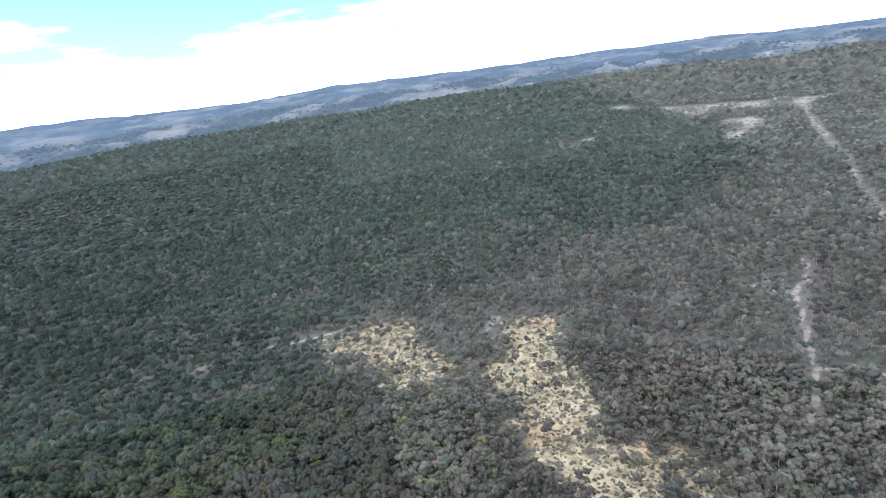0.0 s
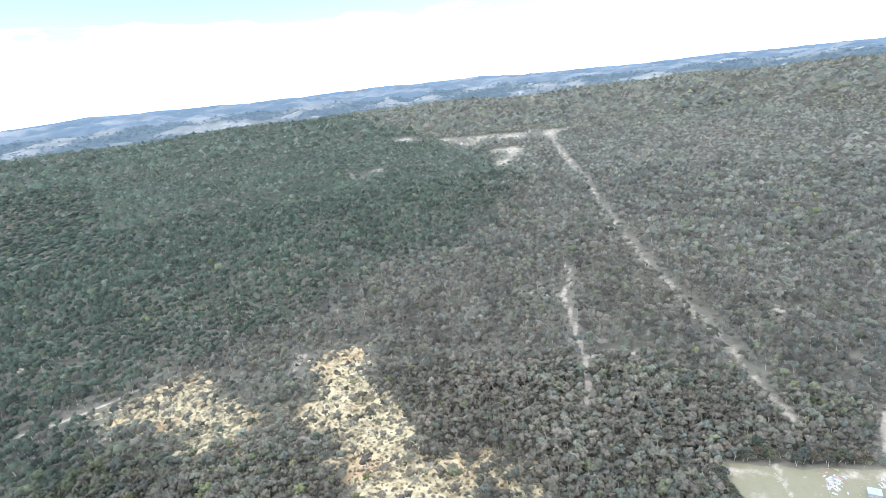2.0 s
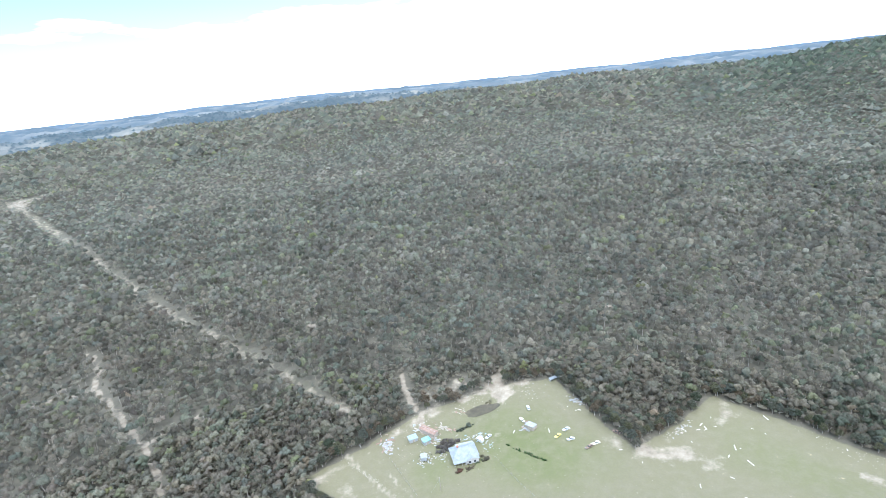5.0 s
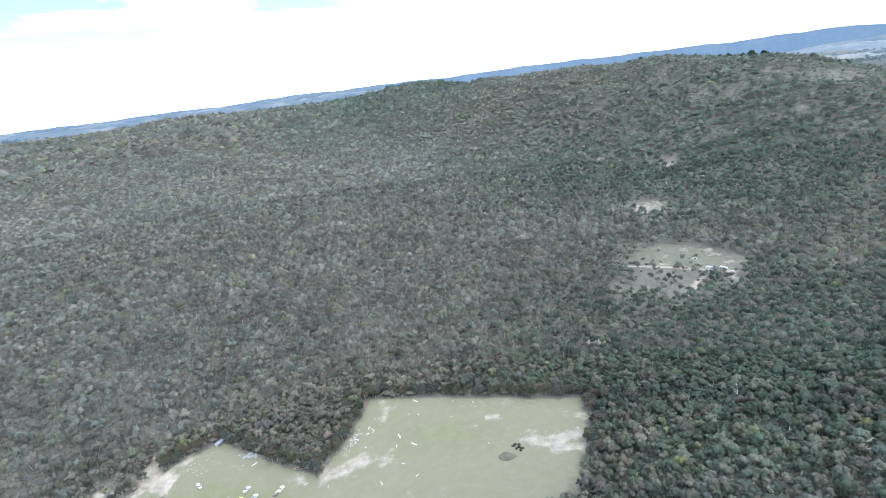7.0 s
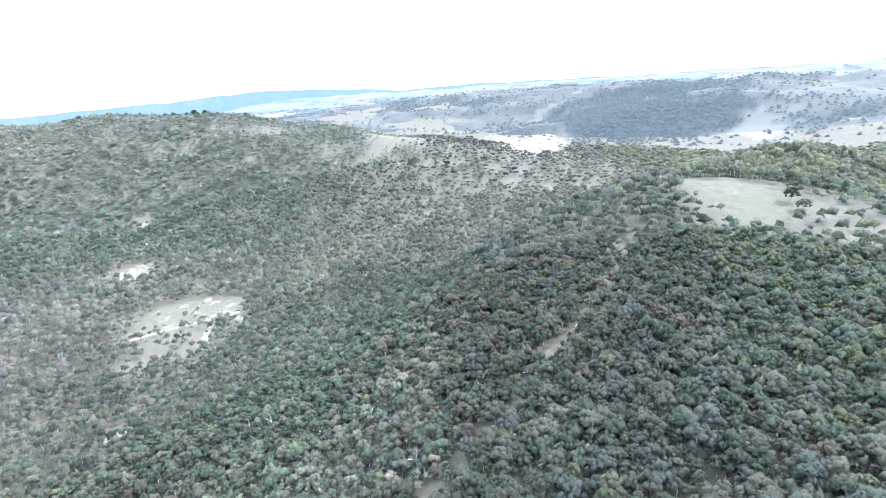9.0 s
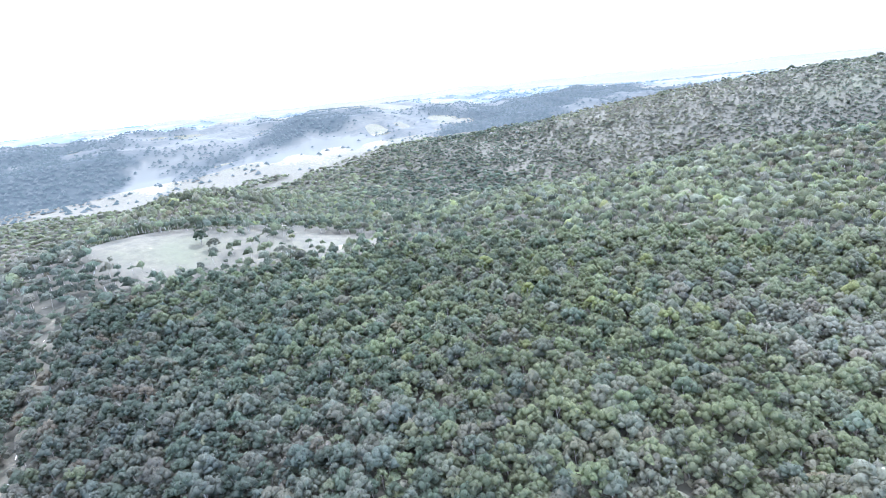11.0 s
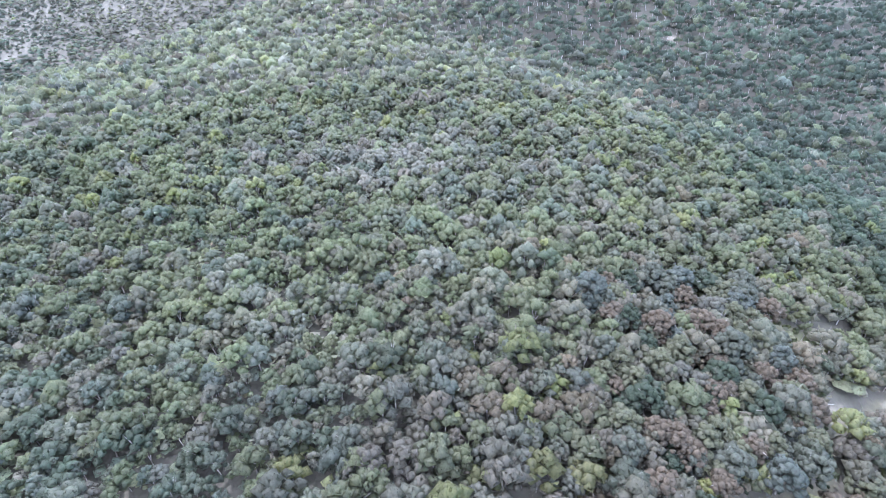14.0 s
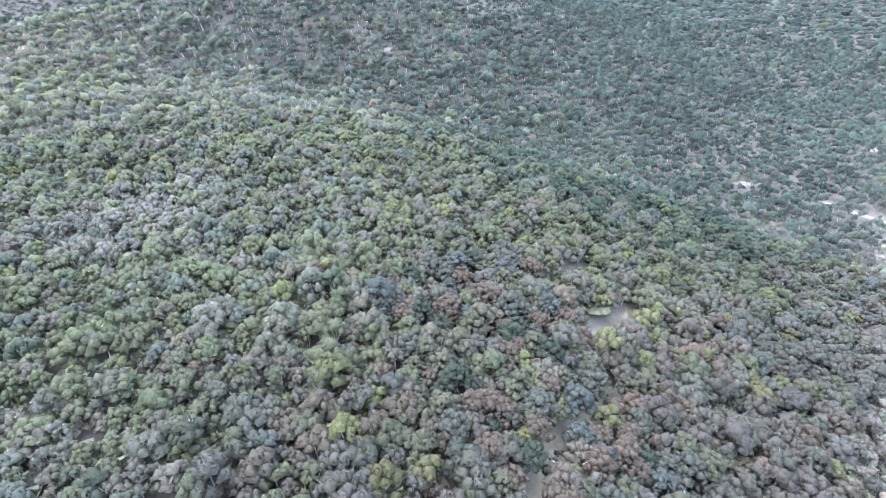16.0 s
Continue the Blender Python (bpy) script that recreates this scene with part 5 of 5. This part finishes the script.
shed(275, 39, 65, 5.4, 4.2, 2.5, TIN_GREY, TIMBER, "grey open-fronted shed in a paddock", -0.5, True)
shed(331, 29, -48, 7.5, 2.4, 1.6, TIN_PALE, WHITE_WALL, "long low pale shelter at the paddock corner", -0.2, True)

WHITE_PAINT = worn("white_car_paint", (0.42, 0.42, 0.41), (0.55, 0.55, 0.54), 1.0, 0.4)
CREAM_PAINT = worn("cream_car_paint", (0.58, 0.54, 0.42), (0.70, 0.66, 0.54), 1.0, 0.4)
YELLOW_PAINT = worn("yellow_car_paint", (0.52, 0.44, 0.08), (0.66, 0.58, 0.16), 1.0, 0.4)
RUST_PAINT = worn("rusted_car_paint", (0.10, 0.07, 0.055), (0.24, 0.17, 0.13), 2.0, 0.8)
first_cars = {}
for paint, label, cx, cy, turn in (
        (WHITE_PAINT, "white sedan parked on the farm grass", 263, 63.5, 150), (WHITE_PAINT, "white sedan parked on the farm grass", 295, 43, 20),
        (CREAM_PAINT, "faded cream sedan standing in a paddock", 282, 45.5, 40), (WHITE_PAINT, "white sedan parked on the farm grass", 276, 18, 130),
        (YELLOW_PAINT, "yellow sedan standing in a paddock", 269, 22.5, 145), (WHITE_PAINT, "white sedan parked on the farm grass", 267, 15, 120),
        (CREAM_PAINT, "faded cream sedan standing in a paddock", 265, 0.5, 130), (RUST_PAINT, "rusted brown car wreck in dry grass", 261, 4.5, 135),
        (RUST_PAINT, "rusted brown car wreck in dry grass", 277, -11, 60), (WHITE_PAINT, "white sedan parked in a bush yard", 372, -440, 20),
        (CREAM_PAINT, "faded cream sedan standing in a bush yard", 326, -441, 80)):
    if label not in first_cars:
        first_cars[label] = car_parts(paint, "car", label)
        first_cars[label].matrix_world = at_ground(cx, cy, turn)
    else:
        copy_thing(first_cars[label], at_ground(cx, cy, turn))


def caravan(x, y, turn, length, label):
    c = thing("caravan", x, y, turn, label, "caravan", "caravans")
    part("body", solid((-length / 2, -1.15, 0.45, length / 2, 1.15, 2.5), bevel=0.18), WHITE_PAINT, c)
    part("stripe", solid((-length / 2 + 0.3, -1.16, 1.0, length / 2 - 0.3, -1.152, 1.2)), TIN_BLUE, c)
    for wx in (-length / 4, length / 6):
        window(c, wx, -1.15, 1.35, 0.9, 0.6, -1)
        window(c, wx, 1.15, 1.35, 0.9, 0.6, 1)
    part("door", solid((length / 2 - 0.95, -1.18, 0.55, length / 2 - 0.3, -1.152, 2.3)), TIN_GREY, c)
    part("drawbar", rod((length / 2, 0, 0.5), (length / 2 + 1.1, 0, 0.45), 0.06), TIN_GREY, c)
    for s in (-1, 1):
        part("wheel", rod((0, s * 0.95, 0.32), (0, s * 1.16, 0.32), 0.32, 12), TYRE, c)
    return c


caravan(258.5, 67.5, 60, 4.4, "white caravan parked beside a farmhouse")
caravan(336, -438, 10, 7.5, "long white caravan in a dusty bush yard")
caravan(345, -428, 35, 5.0, "white caravan in a dusty bush yard")
shed(341, -431, 20, 4.0, 3.0, 2.4, TIN_BLUE, TIN_GREY, "small blue tin shed in a bush yard", 0.4)
shed(359, -412, 60, 4.5, 2.2, 2.0, TIN_RUST, TIMBER, "low rusty brown shed in a bush yard", -0.2)
shed(588, -645, 20, 7, 5, 3, TIN_PALE, WHITE_WALL, "white tin shed in a far glade", 0.9, group="far sheds")
shed(603, -640, 10, 5, 4, 3, TIN_PALE, WHITE_WALL, "white tin shed in a far glade", 0.8, group="far sheds")


def cottage(x, y, turn, roof, label, w=12.0, d=8.0):
    """A far-off house: walls, gable roof, door and windows."""
    h = thing("cottage", x, y, turn, label, "house", "distant houses")
    part("wall", solid((-w / 2, -d / 2, -1.5, w / 2, d / 2, 3.0)), WHITE_WALL, h)
    part("roof", slab([(-w / 2 - 0.4, -d / 2 - 0.6, 2.9), (w / 2 + 0.4, -d / 2 - 0.6, 2.9), (w / 2 + 0.4, 0, 5.2), (-w / 2 - 0.4, 0, 5.2)], 0.08), roof, h)
    part("roof", slab([(w / 2 + 0.4, d / 2 + 0.6, 2.9), (-w / 2 - 0.4, d / 2 + 0.6, 2.9), (-w / 2 - 0.4, 0, 5.2), (w / 2 + 0.4, 0, 5.2)], 0.08), roof, h)
    for s in (-1, 1):
        g = bmesh.new()
        g.faces.new([g.verts.new(p) for p in ((s * w / 2, -d / 2, 3.0), (s * w / 2, d / 2, 3.0), (s * w / 2, 0, 5.1))])
        part("gable", g, WHITE_WALL, h)
    part("door", solid((-0.5, -d / 2 - 0.06, 0, 0.5, -d / 2 - 0.004, 2.1)), TIN_TEAL, h)
    for wx in (-w / 3, w / 3):
        window(h, wx, -d / 2, 1.0, 1.4, 1.3, -1)
    return h


cottage(-633, -985, 40, TIN_PALE, "white farmhouse in a wooded valley")
cottage(761, 1176, 20, TIN_GREY, "white house at the edge of a far paddock")
cottage(608, 1256, 70, TIN_RUST, "small cream house beside a far paddock", 10, 7)
cottage(2120, 980, 30, TIN_PALE, "white house on a far cleared rise", 16, 10)
cottage(2190, 930, 75, TIN_GREY, "pale house on a far cleared rise", 15, 9)
cottage(2240, 760, 55, TIN_PALE, "white shed on a far cleared rise", 18, 10)
cottage(501, 1395, 10, TIN_PALE, "pale tin-roofed house among far trees", 11, 7)


def power_pole(x, y, turn):
    p = thing("power_pole", x, y, turn, "weathered timber power pole in a farm paddock", "pole")
    part("pole", rod((0, 0, -0.8), (0, 0, 9.2), 0.15, 10), TIMBER, p)
    part("crossarm", solid((-1.1, -0.06, 8.5, 1.1, 0.06, 8.66)), TIMBER, p)
    for ix in (-0.95, -0.4, 0.4, 0.95):
        part("insulator", rod((ix, 0, 8.66), (ix, 0, 8.9), 0.05, 6), WHITE_WALL, p)
    part("stay_wire", rod((0, 0.1, 7.8), (0.4, 5.2, -0.1), 0.02, 4), TIN_GREY, p)
    return p


power_pole(214, 80, 20)


def fence(name, line, step, label):
    """Posts and two wires along a line over the ground."""
    x0, y0 = line[0]
    f = thing(name, x0, y0, 0, label, "fence", "paddock fences")
    z0 = float(height(x0, y0))
    post_mesh, prev = None, None
    for (ax, ay), (bx, by) in zip(line, line[1:]):
        n = max(2, int(math.hypot(bx - ax, by - ay) / step))
        for k in range(n):
            px, py = ax + (bx - ax) * k / n, ay + (by - ay) * k / n
            here = Vector((px - x0, py - y0, float(height(px, py)) - z0))
            if post_mesh is None:
                post = part("post", solid((-0.07, -0.07, -0.4, 0.07, 0.07, 1.25), bevel=0.015), TIMBER, f)
                post_mesh = post.data
            else:
                post = new("post", post_mesh)
                post.parent = f
            post.location = here
            if prev is not None:
                for hz in (0.6, 1.1):
                    part("wire", rod(prev + Vector((0, 0, hz)), here + Vector((0, 0, hz)), 0.012, 3), TIN_GREY, f)
            prev = here
    return f


fence("fence", [(245, 126), (206, 89)], 4.0, "old post and wire fence across a paddock")
fence("fence", [(246, 57), (225, 39), (212, 27)], 4.0, "post and wire fence beside a farmhouse garden")


def build_water(nt, bsdf):
    n = noise_node(nt, 0.25, 4.0)
    nt.links.new(blend(nt, ranged(nt, n, 0.35, 0.65), (0.04, 0.033, 0.018), (0.065, 0.054, 0.032)), bsdf.inputs["Base Color"])
    bump(nt, bsdf, noise_node(nt, 1.5, 3.0), 0.1, 0.05)
    bsdf.inputs["Specular IOR Level"].default_value = 0.2


WATER = material("muddy_water", build_water, 0.35)


def dam(x, y, a, b, turn, level, label):
    """Still muddy water with an uneven shore."""
    bm = bmesh.new()
    ring = []
    for k in range(40):
        t = 2 * math.pi * k / 40
        w = 1 + 0.10 * math.sin(3 * t + x) + 0.06 * math.sin(5 * t + 1)
        ring.append(bm.verts.new((a * w * math.cos(t), b * w * math.sin(t), 0)))
    bm.faces.new(ring)
    ob = part("water", bm, WATER)
    ob.matrix_world = pose(x, y, level, 0, 0, turn)
    return tagged(ob, label, "pond", kind="structure")


dam(291, 73, 12.5, 5.0, -53, float(height(291, 73)) + 0.75, "muddy brown farm dam")
dam(212, -117, 6.5, 3.4, 40, float(height(212, -117)) + 0.55, "small dark muddy pool in a paddock")


# ---------------------------------------------------------------- stones, scrap and scrub
def heap(name, x, y, spread, count, size, mats, label, category, seed, long=1.0, turn=0.0):
    """Loose pieces lying about: stones (lumps) or boards (long flat pieces)."""
    rand = np.random.default_rng(seed)
    pieces, index = [], []
    c, s = math.cos(radians(turn)), math.sin(radians(turn))
    for k in range(count):
        u, v = rand.normal() * spread[0], rand.normal() * spread[1]
        px, py = x + u * c - v * s, y + u * s + v * c
        sz = size * rand.uniform(0.4, 1.5)
        if long > 1.5:
            q = np.array([(i, j, h) for h in (0, 1) for i, j in ((-1, -1), (1, -1), (1, 1), (-1, 1))], float) * (sz * long / 2, sz / 2, sz * 0.14)
            f = np.array([(0, 2, 1), (0, 3, 2), (4, 5, 6), (4, 6, 7), (0, 1, 5), (0, 5, 4), (1, 2, 6), (1, 6, 5), (2, 3, 7), (2, 7, 6), (3, 0, 4), (3, 4, 7)])
            tilt = rand.uniform(-0.2, 0.2)
            q[:, 2] += q[:, 0] * tilt + abs(tilt) * sz * long / 2
        else:
            q, f = ICO_V * (1 + rand.uniform(-0.3, 0.3, (12, 1))) * sz * (1, rand.uniform(0.7, 1.2), 0.6) * 0.6, ICO_F
        a = rand.uniform(0, 6.28)
        w = np.c_[q[:, 0] * math.cos(a) - q[:, 1] * math.sin(a) + px, q[:, 0] * math.sin(a) + q[:, 1] * math.cos(a) + py, q[:, 2] + float(height(px, py)) + 0.02]
        pieces.append((w, f))
        index += [int(rand.integers(len(mats)))] * len(f)
    v, f = join(pieces)
    return tagged(new(name, fast_mesh(name, v, f, mats, None, index, True)), label, category, kind="stuff")


heap("scrap_heap", 248, 124, (4.5, 2.2), 70, 0.7, [SCRAP_PALE, TIN_GREY, TIMBER, TIN_RUST], "heap of pale boards, tin and farm scrap", "scrap", 1, 3.0, 35)
heap("scrap_heap", 266, 107, (3.0, 2.5), 40, 0.6, [TIMBER, TIN_RUST, TIN_GREY], "rusty tin and timber beside a long shed", "scrap", 2, 3.0)
heap("scrap_heap", 238, 96, (3.2, 3.2), 45, 0.5, [TIN_GREY, SCRAP_PALE, TIMBER, TYRE], "drums and gear round a tin hut", "scrap", 3, 2.0)
heap("scrap_heap", 275, 42, (3.0, 2.5), 30, 0.6, [TIN_GREY, TIN_RUST, SCRAP_PALE], "tin sheets and scrap beside a paddock shed", "scrap", 4, 2.5)
heap("scrap_heap", 262, 72, (4.0, 1.6), 45, 0.5, [TIN_GREY, TIN_BLUE, SCRAP_PALE, TIMBER], "stored tin and timber behind the farmhouse", "scrap", 5, 2.2, 120)
heap("scrap_heap", 307, 13, (3.2, 1.4), 45, 0.7, [SCRAP_PALE, TIN_GREY, STONE], "pale rubbish heap at the tree edge", "scrap", 6, 1.8, 60)
heap("scrap_heap", 285, -47, (6.0, 1.5), 60, 0.5, [STONE, SCRAP_PALE, TIMBER], "pale timber and stone rubble along the tree edge", "scrap", 7, 2.2, -45)
heap("scrap_heap", 338, -428, (10, 4), 70, 0.7, [TIN_GREY, SCRAP_PALE, TIMBER, TIN_RUST], "scattered gear round caravans in a bush yard", "scrap", 8, 2.0, 40)
heap("stones", 222, 128, (11, 0.7), 70, 0.4, [STONE], "row of pale stones across a paddock", "stones", 9, 1.0, 62)
heap("stones", 311, 62, (13, 4), 90, 0.32, [STONE], "pale stones on the bank of a farm dam", "stones", 10, 1.0, -45)
heap("stones", 303, 82, (10, 2.5), 70, 0.4, [STONE], "pale stones and rubble beside a farm dam", "stones", 11, 1.0, -30)
heap("stones", 212, -140, (14, 6), 150, 0.45, [STONE], "pale broken stones beside a small pool", "stones", 12, 1.0, 40)
heap("stones", 268, -140, (22, 3), 110, 0.35, [STONE], "pale stones along the paddock edge", "stones", 13, 1.0, 53)
heap("stones", 262, 110, (16, 8), 90, 0.35, [STONE, TIMBER], "small stones and scraps in a farmyard", "stones", 14)
heap("stones", 250, 40, (30, 40), 160, 0.28, [STONE], "small pale stones in paddock grass", "stones", 15)
heap("stones", 60, 300, (28, 70), 420, 0.9, [STONE], "pale broken stones on bare sand", "stones", 16)
heap("stones", -55, 375, (35, 38), 260, 0.8, [STONE], "pale broken stones on bare sand", "stones", 17)
heap("logs", 290, -60, (30, 60), 50, 0.3, [DEADWOOD], "fallen bleached branches along the tree edge", "logs", 18, 10.0)
heap("logs", -70, -200, (90, 90), 160, 0.28, [DEADWOOD], "fallen bleached branches among trees", "logs", 19, 14.0)


def bushes(name, x, y, spread, count, size, label, seed, tone, turn=0.0):
    rand = np.random.default_rng(seed)
    c, s = math.cos(radians(turn)), math.sin(radians(turn))
    pieces, tint = [], []
    for _ in range(count):
        u, v = rand.normal() * spread[0], rand.normal() * spread[1]
        px, py, sz = x + u * c - v * s, y + u * s + v * c, size * rand.uniform(0.6, 1.3)
        w = ICO_V * (1 + rand.uniform(-0.35, 0.35, (12, 1))) * (sz, sz, sz * 0.8) + (px, py, float(height(px, py)) + sz * 0.35)
        pieces.append((w, ICO_F))
        tint.append(np.tile(np.array(tone) * rand.uniform(0.75, 1.25), (12, 1)))
    v, f = join(pieces)
    return tagged(new(name, fast_mesh(name, v, f, [LEAVES], np.concatenate(tint))), label, "bush", "garden bushes")


bushes("bush", 253, 87, (3.4, 2.0), 60, 1.1, "large dark leafless thicket beside the farmhouse", 1, (0.115, 0.10, 0.09), 125)
bushes("bush", 231, 74, (0.9, 0.9), 12, 0.9, "reddish-brown bush in the farmhouse garden", 2, (0.12, 0.07, 0.05))
bushes("bush", 233.5, 69, (1.4, 0.8), 14, 0.7, "low grey-brown bush in the farmhouse garden", 3, (0.12, 0.10, 0.075))
bushes("bush", 243, 61.5, (1.0, 1.0), 12, 0.9, "brownish bush beside the farmhouse", 4, (0.11, 0.10, 0.07))
bushes("bush", 268, 81, (2.6, 0.8), 24, 0.8, "row of grey-green bushes behind the farmhouse", 5, (0.09, 0.10, 0.075), 130)
bushes("bush", 250, 36, (7.0, 0.5), 40, 0.55, "strip of dark green reeds in a wet hollow", 6, (0.05, 0.085, 0.03), 65)
bushes("bush", 216, -124, (2.4, 1.6), 20, 0.7, "dark bushes beside a small pool", 7, (0.06, 0.065, 0.04))

heap("scrap_heap", 256, 97, (3.5, 3.0), 50, 0.5, [TIMBER, TIN_GREY, TIN_RUST, SCRAP_PALE], "boards and tin between farm sheds", "scrap", 21, 2.6, 30)
heap("scrap_heap", 268, 92, (4.0, 1.2), 45, 0.55, [TIMBER, TIN_RUST, STONE], "rotting boards beside a long rusty shed", "scrap", 22, 3.5, 66)
heap("scrap_heap", 241, 86, (2.2, 1.5), 25, 0.4, [TIN_GREY, SCRAP_PALE, TIMBER], "garden clutter beside the farmhouse wall", "scrap", 23, 1.8, 20)
heap("scrap_heap", 256, 62, (2.2, 2.0), 22, 0.45, [TIN_BLUE, TIN_GREY, SCRAP_PALE], "drums and tin beside a white caravan", "scrap", 24, 1.8, 20)
heap("scrap_heap", 287, 86, (2.0, 3.5), 26, 0.5, [TIMBER, TIN_RUST, STONE], "old timber beside a farm track", "scrap", 25, 3.0, 20)
heap("scrap_heap", 316, 44, (6, 5), 40, 0.35, [STONE, SCRAP_PALE, TIMBER], "scattered rubbish near a paddock corner", "scrap", 26, 2.0, 20)
bushes("bush", 247, 87.5, (2.4, 1.2), 22, 0.9, "grey leafless bush beside the farmhouse", 11, (0.12, 0.11, 0.10), 125)
bushes("bush", 273, 78, (1.2, 1.2), 12, 1.0, "grey-green bush behind the farmhouse", 12, (0.10, 0.11, 0.085))
bushes("bush", 240, 66, (1.2, 0.8), 12, 0.6, "low green bush before the farmhouse", 13, (0.08, 0.10, 0.06))
bushes("bush", 300, 70, (2.0, 0.8), 14, 0.45, "low tussocks on the bank of a farm dam", 14, (0.12, 0.11, 0.07), -50)
bushes("bush", -131, 132, (3.5, 13), 70, 0.95, "low yellow-green shrubs in a small grassy glade", 15, (0.105, 0.112, 0.05), -12)
bushes("bush", -84, 104, (9, 3.5), 40, 0.85, "low green shrubs along a winding bush track", 16, (0.085, 0.1, 0.055), -35)
bushes("bush", -69, 72, (4, 8), 36, 0.9, "low green shrubs beside a bush track", 17, (0.08, 0.1, 0.06), 20)
